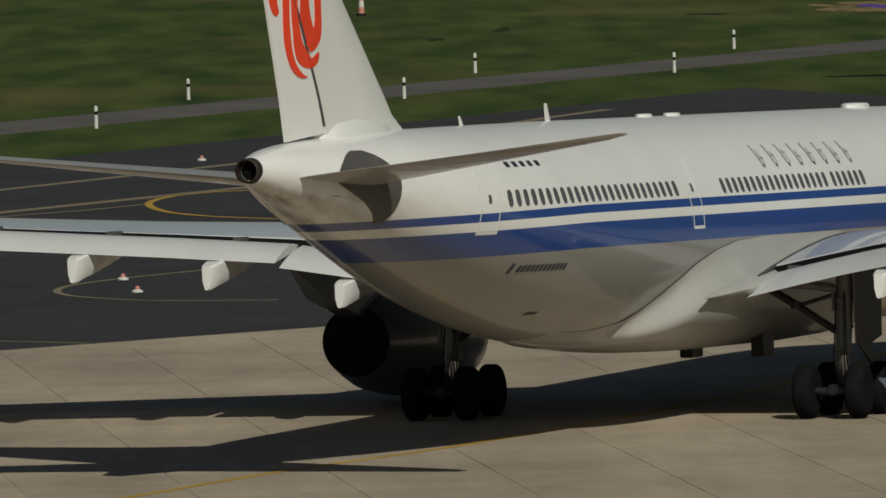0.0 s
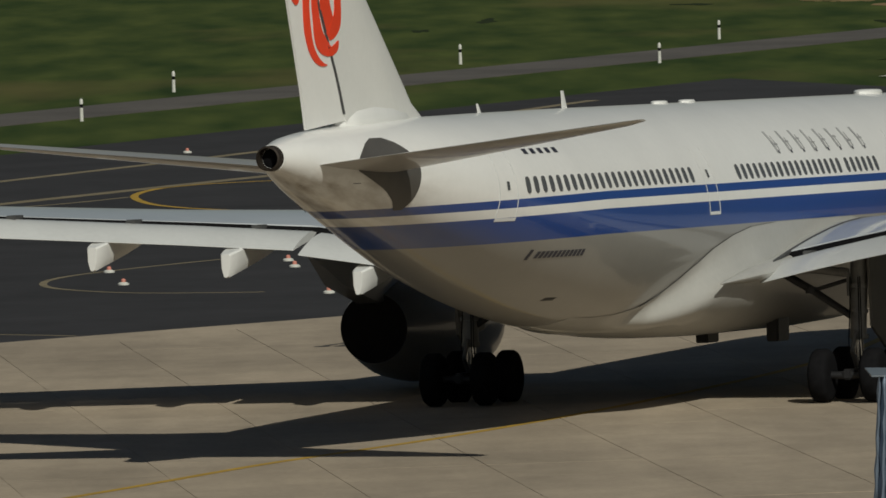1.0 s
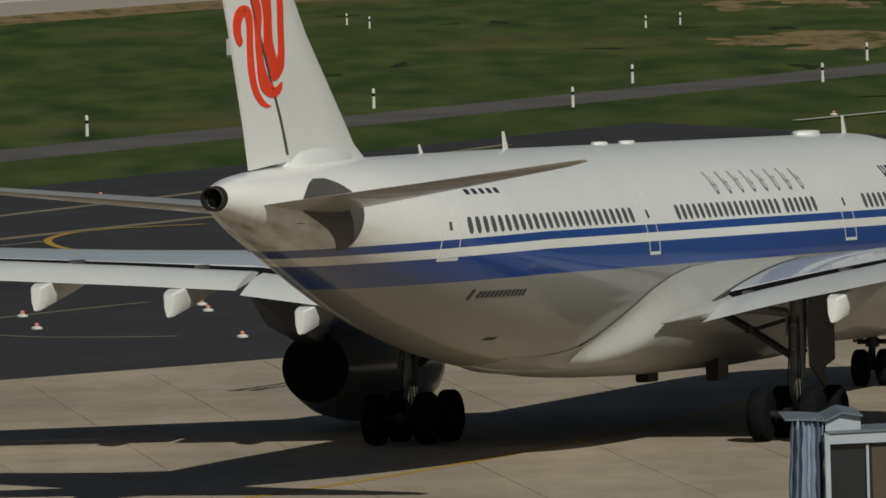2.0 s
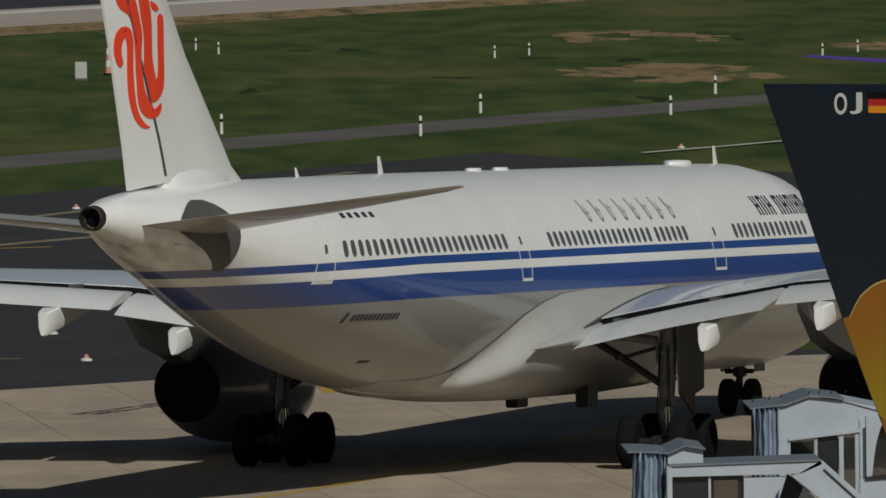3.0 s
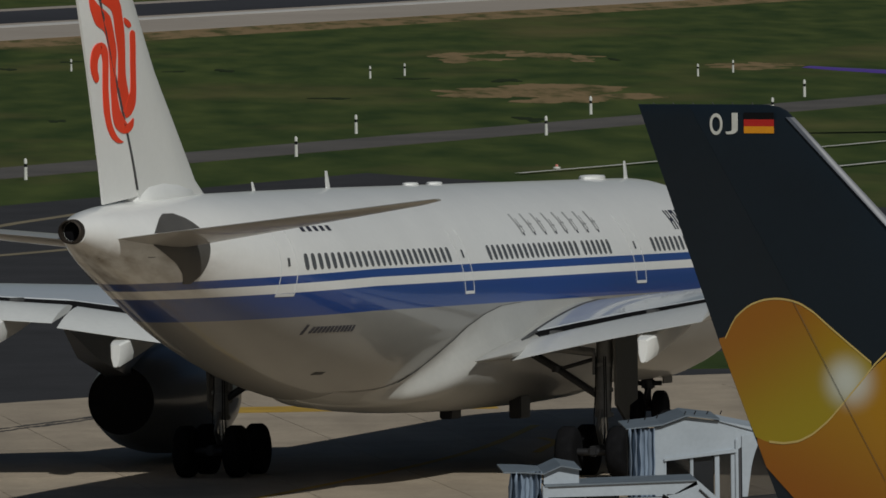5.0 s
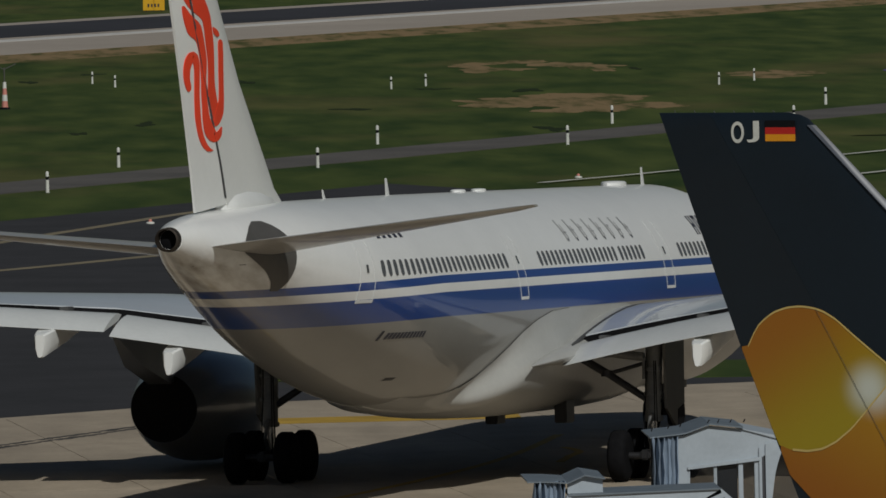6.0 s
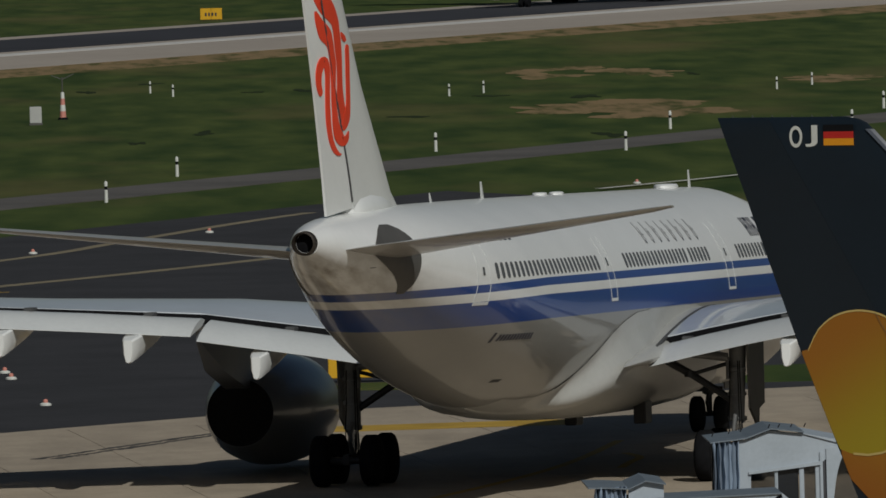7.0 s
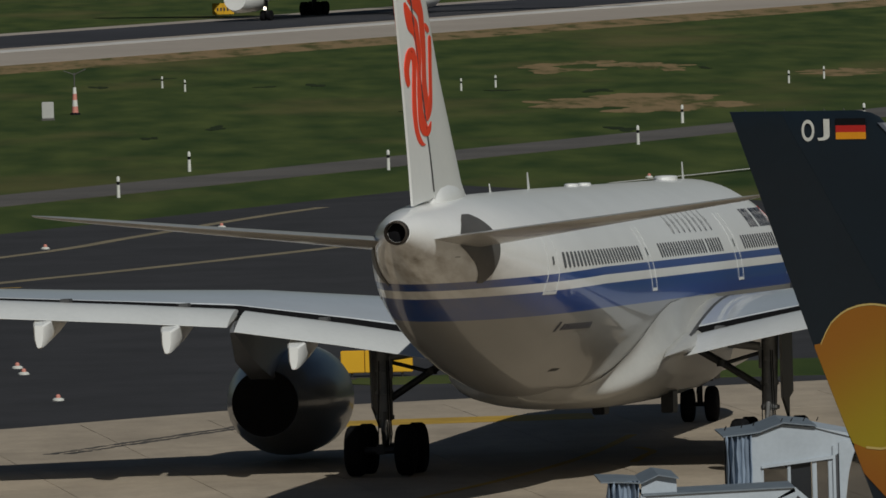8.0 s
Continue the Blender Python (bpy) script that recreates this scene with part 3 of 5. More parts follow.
# strokes of the emblem on a drawing grid: across, down, full width
CREST = [(85, -125, 14), (108, -92, 66), (145, -42, 92), (182, 0, 98), (226, 60, 60), (240, 110, 47), (252, 200, 47), (261, 300, 38), (263, 400, 38), (266, 470, 46), (275, 540, 54), (285, 590, 50), (291, 632, 24), (292, 652, 5)]
ARM = [(322, 190, 14), (317, 205, 26), (319, 270, 28), (320, 360, 28), (322, 450, 28), (321, 520, 32), (310, 580, 46), (296, 628, 34), (286, 652, 6)]
BODY_STROKE = [(100, 12, 10), (111, 40, 30), (128, 78, 50), (150, 112, 74), (168, 142, 80), (191, 182, 50), (203, 225, 40), (215, 300, 38), (217, 400, 27), (220, 480, 27), (228, 560, 32), (236, 620, 42), (256, 682, 58), (281, 712, 50), (307, 694, 32), (323, 656, 5)]
CURL = [(135, 466, 8), (134, 446, 27), (124, 400, 32), (124, 345, 36), (137, 298, 44), (156, 274, 42), (172, 302, 34), (179, 350, 28), (180, 420, 27), (181, 500, 27), (187, 600, 29), (195, 660, 27), (207, 710, 27), (226, 752, 27), (250, 777, 20), (272, 780, 4)]
DROP = [(273, 122, 4), (288, 148, 26), (302, 170, 14)]


def on_fin(u, v):
    """Station and height of a point of the drawing grid; the grid is squeezed where the rudder thins."""
    s0, z = 63.27 - 0.0164 * u + 0.00013 * v, 12.81 - 0.00468 * v
    s = s0
    for _ in range(6):
        s = s0 + 3.2 * (fin_x(s, z) - 0.2) * 0.9
    return s, z


def smooth_stroke(pts, n=4):
    out = []
    p = np.array(pts)
    for i in range(len(p) - 1):
        p0, p1, p2, p3 = p[max(i - 1, 0)], p[i], p[i + 1], p[min(i + 2, len(p) - 1)]
        for k in range(n):
            t = k / n
            out.append(0.5 * (2 * p1 + (p2 - p0) * t + (2 * p0 - 5 * p1 + 4 * p2 - p3) * t * t + (3 * p1 - p0 - 3 * p2 + p3) * t ** 3))
    return out + [p[-1]]


def emblem(pts, sd, lift):
    """A stroke of paint, 8 mm thick, lying on the side of fin and rudder."""
    q = smooth_stroke(pts)
    bm = bmesh.new()
    rows = []
    for i, (u, v, w) in enumerate(q):
        d = q[min(i + 1, len(q) - 1)][:2] - q[max(i - 1, 0)][:2]
        k = math.hypot(d[0], d[1]) or 1
        row = []
        for out in (0.012 + lift, 0.004):
            for e in (-0.5, 0, 0.5):
                s, z = on_fin(u - d[1] / k * w * e, v + d[0] / k * w * e)
                row.append(bm.verts.new((sd * (fin_x(s, z) + out), NOSE - s, z)))
        rows.append(row)
    for a, b in zip(rows, rows[1:]):
        for i, j in ((0, 1), (1, 2), (2, 5), (5, 4), (4, 3), (3, 0)):
            bm.faces.new((a[i], a[j], b[j], b[i]))
    return bm


def airliner():
    pl = tagged(empty("airliner"), "white twin-engine wide-body airliner with blue stripes taxiing", "airplane")
    rings = []
    st = sorted(set([b[0] for b in BODY] + [x * 1.0 for x in range(9, 41, 2)] + [41 + 0.5 * i for i in range(43)]))
    for s in st:
        w, c, hh = body_at(s)
        rings.append([Vector((w * math.cos(q), NOSE - s, c + hh * math.sin(q))) for q in [2 * math.pi * i / 64 for i in range(64)]])
    fus = part("fuselage", loft(rings), M_FUSELAGE, pl, "white fuselage with two blue cheat lines and shade-darkened grey belly")
    # exhaust of the tail power unit
    ex = part("tail_exhaust", lathe([(0.02, 0.315), (-0.28, 0.30), (-0.30, 0.255), (0.3, 0.23), (0.32, 0.02)], seg=28, at=(0, NOSE - 62.5, 6.965)), M_BURNT, fus, "dark metal exhaust ring in the tail cone")
    part("exhaust_core", lathe([(-0.1, 0.24), (-0.18, 0.02)], seg=20, at=(0, NOSE - 62.4, 6.965)), M_BLACK, ex)
    # belly fairing: leaves the body's skin along the seam and swells into a fuller, round-bottomed section
    FAIR = [(16.5, 2.35, 1.7, 2.05), (17.5, 2.9, 2.3, 1.96), (19.0, 3.6, 2.75, 1.86), (21.0, 4.35, 2.98, 1.78), (24.0, 4.66, 3.05, 1.72), (31.0, 4.66, 3.10, 1.72), (33.0, 4.60, 3.12, 1.74), (34.6, 4.40, 3.10, 1.77), (36.0, 4.10, 3.05, 1.83),
            (37.0, 3.75, 3.00, 1.90), (38.0, 3.35, 2.93, 1.96), (38.8, 2.95, 2.84, 2.00), (39.6, 2.66, 2.70, 2.04), (40.6, 2.54, 2.46, 2.09), (42.0, 2.50, 1.95, 2.19), (43.2, 2.54, 1.4, 2.31)]
    rr = []
    for s in sorted(set([f[0] for f in FAIR] + [31.5 + 0.5 * i for i in range(23)])):
        seam, w, bot = lerp(FAIR, s)
        bw, bc, bh = body_at(s)
        half = []
        for i in range(19):
            z = bot + (seam - bot) * (1 - math.cos(math.pi * i / 36)) if i else bot
            kb = min(1.0, abs(z - bc) / bh)
            xb = bw * math.sqrt(max(0.0, 1 - kb * kb))
            mid = max(bot + 1.1, min(3.7, seam + 0.3))
            xs = w * max(0.0, 1 - min(1.0, abs(z - mid) / (mid - bot)) ** 2.7) ** (1 / 2.7)
            q = min(1.0, max(0.0, (seam - z) / 1.15))
            q = q * q * (3 - 2 * q)
            half.append((max(xb * (1 - q) + xs * q, xb if z > bc - bh else 0.0) + 0.012, z))
        rr.append([Vector((x, NOSE - s, z)) for x, z in half] + [Vector((-x, NOSE - s, z)) for x, z in half[::-1]])
    part("belly_fairing", loft(rr), M_FAIRING, fus, "pale grey wing-root belly fairing")
    for sd in (1, -1):
        rr = []
        for s, k, h in ((30.5, 0.9, 0.30), (32.5, 1.0, 0.26), (34.3, 0.75, 0.18), (35.6, 0.42, 0.10), (36.9, 0.04, 0.02)):
            rr.append([Vector((sd * (3.16 + 0.40 * k * math.cos(q)), NOSE - s, 3.42 - 0.06 * (s - 33) + h * math.sin(q))) for q in [2 * math.pi * i / 12 for i in range(12)]])
        part("root_fillet", loft(rr), M_FAIRING, fus, "pale pointed fillet at the wing root")
        part("fairing_seam", patch_strip([[Vector((sd * 0.004, 0, 0)) + skin(s + d, z, 0.02, sd) for s, z in ((31.0, 4.66), (33.0, 4.60), (34.6, 4.40), (36.0, 4.10), (37.0, 3.75), (38.0, 3.35), (38.8, 2.95), (39.4, 2.70))] for d in (0.0, 0.07)], 0.01), M_SEAM, fus, "dark seam round the fairing")
    for x, y in ((0.2, 3.2), (2.1, 3.4)):
        part("belly_outlet", boxed(x - 0.17, x + 0.17, y - 0.5, y + 0.5, 1.47, 2.1, 0.03), M_DARK, fus, "dark outlet under the belly")
    # wings, engines, gear
    for sd in (1, -1):
        wing(sd, pl)
        engine(sd, pl)
    mw, nw = wheel_mesh(0.70, 0.50), wheel_mesh(0.525, 0.36)
    for sd in (1, -1):
        main_gear(sd, pl, mw)
    nose_gear(pl, nw)
    # fin and rudder
    fin = part("tail_fin", loft([[Vector((sg * fin_x(s, z) * k, NOSE - s, z)) for sg, s, k in fin_outline(z)] for z in (7.3, 7.75, 8.15, 8.6, 9.5, 10.9, 12.0, 12.85, 14.5, 16.6)]), M_WHITE, pl, "tall white tail fin with a red curled emblem")
    fin.matrix_basis = Matrix.Translation((0, 0, 7.5)) @ Matrix.Rotation(radians(0.55), 4, "Y") @ Matrix.Translation((0, 0, -7.5))
    rud = []
    for z in (7.60, 8.6, 9.8, 10.9, 12.0, 12.85, 14.5, 16.5):
        le, hi, te = lerp(FIN, z)
        zs = lambda s: z + (0.2 * (te - s) / (te - hi) if z < 8 else 0)
        rud.append([Vector((sg * fin_x(s, z), NOSE - s, zs(s))) for sg, s in ((1, hi + 0.05), (1, (hi + te) / 2), (1, te), (-1, te), (-1, (hi + te) / 2), (-1, hi + 0.05))])
    part("rudder", loft(rud), M_WHITE, fin, "white rudder")
    zs = [7.95 + 0.45 * i for i in range(19)]
    for sd in (1, -1):
        part("hinge_seam", patch_strip([[Vector((sd * (fin_x(lerp(FIN, z)[1], z) + 0.005), NOSE - lerp(FIN, z)[1] - d, z)) for z in zs] for d in (-0.05, 0.10)], 0.006), M_SEAM, fin, "dark rudder hinge gap")
        for k, st in enumerate((CREST, ARM, BODY_STROKE, CURL, DROP)):
            part("emblem_stroke", emblem(st, sd, 0.004 * k), M_RED, fin, "red curled emblem stroke")
    # smooth bulge at the fin root
    bulge = []
    for s, w, hh in ((52.2, 0.03, 0.05), (53.0, 0.30, 0.30), (54.2, 0.40, 0.46), (55.6, 0.42, 0.50), (56.8, 0.38, 0.40), (57.7, 0.2, 0.2), (57.9, 0.03, 0.05)):
        bulge.append([Vector((w * math.cos(q), NOSE - s, 7.64 + (0.88 * hh + 0.12) * math.sin(q))) for q in [2 * math.pi * i / 20 for i in range(20)]])
    part("root_bulge", loft(bulge), M_WHITE, fin, "smooth white bulge at the fin root")
    # stabilisers with their grey root plates
    for sd in (1, -1):
        ST = [(0.5, 56.4, 61.0, 6.46, 6.74, 0.46), (1.6, 57.1, 61.2, 6.60, 6.86, 0.40), (5.2, 59.3, 61.9, 7.07, 7.22, 0.27), (8.7, 61.5, 62.6, 7.53, 7.59, 0.14), (9.3, 62.1, 62.7, 7.62, 7.66, 0.06)]
        stab = part("tailplane", loft([[Vector((sd * v.x, v.y, v.z)) for v in wing_ring(*r)] for r in ST]), M_TAIL, pl, "grey swept tailplane")
        # heights with the plate's front and rear stations; its foot follows the tailplane's shadow
        PLATE = [(5.58, 56.6, 56.9), (5.8, 56.45, 57.25), (6.1, 56.36, 57.9), (6.4, 56.32, 58.8), (6.62, 56.32, 59.45), (6.85, 56.45, 59.3), (7.05, 56.68, 59.0), (7.22, 57.0, 58.6), (7.34, 57.45, 58.1)]
        rows = []
        for r in range(17):
            z = 5.58 + 1.76 * r / 16
            s0, s1 = lerp(PLATE, z)
            rows.append([skin(s0 + (s1 - s0) * j / 10, z, 0.015, sd) for j in range(11)])
        part("root_plate_and_shadow", patch_strip(rows), M_GREY, stab, "bare grey plate, its foot drawn as the tailplane shadow")
    # cabin windows
    ring = [[Vector((k * 0.145 * math.copysign(abs(math.cos(q)) ** 0.8, math.cos(q)), k * 0.215 * math.copysign(abs(math.sin(q)) ** 0.8, math.sin(q)), zz)) for q in [2 * math.pi * i / 14 for i in range(14)]] for k, zz in ((1.0, -0.02), (1.0, 0.012), (0.86, 0.016), (0.80, 0.006))]
    win = mesh_of(loft(ring), M_GLASS, False, "cabin_window")
    def window(s, sd):
        p = skin(s, 6.03, 0.0, sd)
        d1, d2 = skin(s + 0.3, 6.03, 0, sd) - skin(s - 0.3, 6.03, 0, sd), skin(s, 6.13, 0, sd) - skin(s, 5.93, 0, sd)
        nrm = d1.cross(d2).normalized()
        if nrm.x * sd < 0:
            nrm = -nrm
        up = (d2 - nrm * d2.dot(nrm)).normalized()
        m = Matrix((up.cross(nrm), up, nrm)).transposed().to_4x4()
        m.translation = p
        o = part("cabin_window", win, None, fus)
        o.matrix_basis = m
    for sd in (1, -1):
        for first, count in ((37.57, 25), (24.45, 18), (21.0, 6), (9.2, 14)):
            for i in range(count):
                window(first + 0.533 * i, sd)
    # doors
    def door(s, w, sd, z0, z1):
        rows = []
        e = 0.032
        for nm, a, b, lo, hi in (("l", s - w / 2, s - w / 2 + e, z0, z1), ("r", s + w / 2 - e, s + w / 2, z0, z1), ("b", s - w / 2, s + w / 2, z0 - 0.03, z0 + 0.05)):
            n = 8 if nm != "b" else 2
            rows.append(patch_strip([[skin(a, lo + (hi - lo) * i / n, 0.008, sd) for i in range(n + 1)], [skin((a + b) / 2, lo + (hi - lo) * i / n, 0.008, sd) for i in range(n + 1)], [skin(b, lo + (hi - lo) * i / n, 0.008, sd) for i in range(n + 1)]], 0.006))
        d = part("cabin_door", rows[0], M_LINE, fus, "cabin door outlined in pale grey")
        for r in rows[1:]:
            part("door_outline", r, M_LINE, d)
        part("door_window", patch_strip([[skin(s - 0.07 + 0.07 * k, 5.93 + 0.07 * i, 0.01, sd) for i in range(4)] for k in range(3)], 0.006), M_GLASS, d)
    for sd in (1, -1):
        door(51.6, 1.07, sd, 5.19, 7.0)
        door(36.2, 0.9, sd, 5.0, 6.7)
        door(18.2, 1.07, sd, 5.0, 6.9)
        door(6.6, 1.07, sd, 5.0, 6.9)
    # lettering as plain bars
    def bar(s0, s1, z0, z1, mat, label, slant=0.0, sd=1):
        part("lettering_bar", patch_strip([[skin(s + slant * (z - z0) * -1, z, 0.008, sd) for z in (z0, (z0 + z1) / 2, z1)] for s in (s0, (s0 + s1) / 2, s1)], 0.004), mat, fus, label)
    for i in range(8):
        s = 12.9 - 0.62 * i - (0.35 if i > 2 else 0)
        for k in (0.0, 0.30):
            bar(s - k, s - k - 0.13, 6.42, 6.95, M_INK, "dark bar of a title")
        bar(s - 0.08, s - 0.42, 6.86 if i % 2 else 6.64, 6.95 if i % 2 else 6.73, M_INK, "dark bar of a title")
    bar(6.9, 5.6, 6.42, 6.98, M_RED, "red painted flag", 0.3)
    for i in range(8):
        s = 29.3 - 1.12 * i
        bar(s, s - 0.17, 6.46 + 0.03 * (i % 3), 7.02, M_FAINT, "faint slanting bar of a character")
        bar(s - 0.30, s - 0.36, 6.52, 6.90 - 0.06 * (i % 2), M_FAINT, "thin dark bar of a character")
        bar(s - 0.05, s - 0.46, 6.66 + 0.06 * (i % 3), 6.70 + 0.06 * (i % 3), M_FAINT, "thin dark bar of a character")
        bar(s - 0.12, s - 0.24, 6.44, 6.52, M_INK, "small dark bar of a character")
    for i in range(5):
        bar(49.7 - 0.56 * i, 49.42 - 0.56 * i, 6.79, 6.92, M_INK, "dark bar of a registration")
    bar(49.4, 49.25, 4.15, 4.40, M_INK, "small dark badge")
    for i in range(12):
        bar(49.0 - 0.235 * i, 48.85 - 0.235 * i, 4.18, 4.34, M_INK, "small dark bar of a type name", 0.3)
    # panel lines, hatches and stains under the tail
    bar(61.1, 57.5, 6.27, 6.285, M_GREY, "thin grey panel line")
    bar(46.2, 45.7, 3.05, 3.12, M_SEAM, "small dark stain")
    # aerials and domes on the crown
    def blade(y, h, c):
        bm = loft([[Vector((0.03 * a, y + c * b, 7.80)) for a, b in ((1, 0.1), (0, 0.6), (-1, 0.1), (0, -0.6))], [Vector((0.012 * a, y - 0.18 + c * 0.5 * b, 7.86 + h)) for a, b in ((1, 0.1), (0, 0.6), (-1, 0.1), (0, -0.6))]])
        part("aerial", bm, M_WHITE, fus, "white blade aerial")
    blade(-14.7, 0.20, 0.28)
    blade(-7.8, 0.44, 0.4)
    blade(23.1, 0.50, 0.4)
    for y, ln, w, h in ((19.3, 0.85, 0.34, 0.15), (0.2, 0.45, 0.2, 0.09), (2.6, 0.45, 0.2, 0.09)):
        part("aerial_dome", loft([[Vector((w * k * math.cos(q), y + ln * k * math.sin(q), 7.84 + zz)) for q in [2 * math.pi * i / 20 for i in range(20)]] for k, zz in ((1, -0.1), (0.97, h * 0.6), (0.85, h * 0.9), (0.4, h))]), M_WHITE, fus, "low white aerial dome")
    return pl, fus, fin


AIRLINER, FUSELAGE, FIN_OB = airliner()
PITCH, LEAN = -1.476, 1.56


# ---- other aircraft ----
def simple_jet(name, label, k, wing_mat, body_mat):
    """A plain jet of scale k, seen far off: body, wings, tail, engines and gear. Its base lies under the main gear."""
    pl = tagged(empty(name), label, "airplane")
    rings = []
    for s, w, top, bot in BODY:
        c, hh = (top + bot) / 2, (top - bot) / 2
        rings.append([Vector((k * w * math.cos(q), k * (NOSE - s), k * (c + hh * math.sin(q)))) for q in [2 * math.pi * i / 32 for i in range(32)]])
    part("fuselage", loft(rings), body_mat, pl)
    for sd in (1, -1):
        rr = [[Vector((sd * v.x * k, v.y * k, v.z * k)) for v in wing_ring(x, *wing_at(x))] for x in (1.5, 2.9, 5.5, 9.4, 14.0, 20.0, 26.0, 29.4)]
        w = part("wing", loft(rr), wing_mat, pl)
        for x in (8.2, 12.5, 16.7):
            le, te, zl, zt, th = wing_at(x)
            part("flap_fairing", lathe([(-3.0 * k, 0.03 * k), (-1.5 * k, 0.3 * k), (0.2 * k, 0.36 * k), (1.1 * k, 0.05 * k)], seg=12, at=(sd * x * k, k * (NOSE - te), k * (zt - 0.35))), wing_mat, w)
        part("engine_nacelle", lathe([(0.0, 0.9 * k), (2.0 * k, 1.45 * k), (6.0 * k, 1.5 * k), (7.0 * k, 1.2 * k)], seg=24, at=(sd * 9.37 * k, k * (NOSE - 28), 2.05 * k)), body_mat, pl)
        rr = [[Vector((sd * v.x * k, v.y * k, v.z * k)) for v in wing_ring(*r)] for r in ((0.6, 54.6, 60.1, 6.6, 6.7, 0.46), (9.6, 61.4, 62.6, 7.6, 7.7, 0.1))]
        part("tailplane", loft(rr), wing_mat, pl)
        leg = part("landing_gear", rod(bmesh.new(), (sd * 5.34 * k, 0, 0.7 * k), (sd * 5.34 * k, 0, 3.9 * k), 0.25 * k), M_DARK, pl)
        for dx in (-0.7, 0.7):
            for y in (-0.99, 0.99):
                part("wheel", rod(bmesh.new(), ((sd * 5.34 + dx - 0.26) * k, y * k, 0.7 * k), ((sd * 5.34 + dx + 0.26) * k, y * k, 0.7 * k), 0.7 * k, seg=20), M_RUBBER, leg)
    part("tail_fin", loft([[Vector((sg * 0.2 * k, k * (NOSE - s), k * z)) for sg, s in ((1, a), (1, b), (-1, b), (-1, a))] for z, a, b in ((7.3, 51, 60), (16.6, 61, 63.8))]), wing_mat, pl)
    leg = part("nose_gear", rod(bmesh.new(), (0, 25.3 * k, 0.5 * k), (0, 25.3 * k, 2.6 * k), 0.14 * k), M_DARK, pl)
    for dx in (-0.36, 0.36):
        part("wheel", rod(bmesh.new(), ((dx - 0.17) * k, 25.3 * k, 0.525 * k), ((dx + 0.17) * k, 25.3 * k, 0.525 * k), 0.525 * k, seg=18), M_RUBBER, leg)
    part("landing_light", lathe([(0, 0.16 * k), (0.05, 0.15 * k), (0.09, 0.02)], seg=14, at=(0.1 * k, 25.5 * k, 1.25 * k)), M_LAMP, leg, "bright white landing light")
    return pl


def lamp_material():
    m = bpy.data.materials.new("lamp_glow")
    m.use_nodes = True
    p = m.node_tree.nodes["Principled BSDF"]
    p.inputs["Base Color"].default_value = (0.9, 0.85, 0.75, 1)
    p.inputs["Emission Color"].default_value = (1.0, 0.85, 0.65, 1)
    p.inputs["Emission Strength"].default_value = 9.0
    return m


M_LAMP = lamp_material()
LANDING = simple_jet("landing_airliner", "white wide-body airliner rolling fast along the runway", 0.88, M_WING, M_WHITE)
TAXIING = simple_jet("small_airliner", "airliner with purple wings taxiing away beside the grass", 0.56, M_PURPLE, M_WHITE)


# ---- parked airliner with a dark fin ----
TURN = Matrix.Translation((11.33, 198.0, 0)) @ Matrix.Rotation(radians(-34), 4, "Z") @ Matrix.Diagonal((1.206, 1, 1, 1))


def face(points, y0, y1):
    """A plate in the x-z plane with the outline of points (x, z)."""
    bm = bmesh.new()
    a = [bm.verts.new((x, y0, z)) for x, z in points]
    c = [bm.verts.new((x, y1, z)) for x, z in points]
    bm.faces.new(a), bm.faces.new(c)
    for i in range(len(points)):
        j = (i + 1) % len(points)
        bm.faces.new((a[i], a[j], c[j], c[i]))
    return bm


def curve(points, n=5):
    return [(float(p[0]), float(p[1])) for p in smooth_stroke(points, n)]


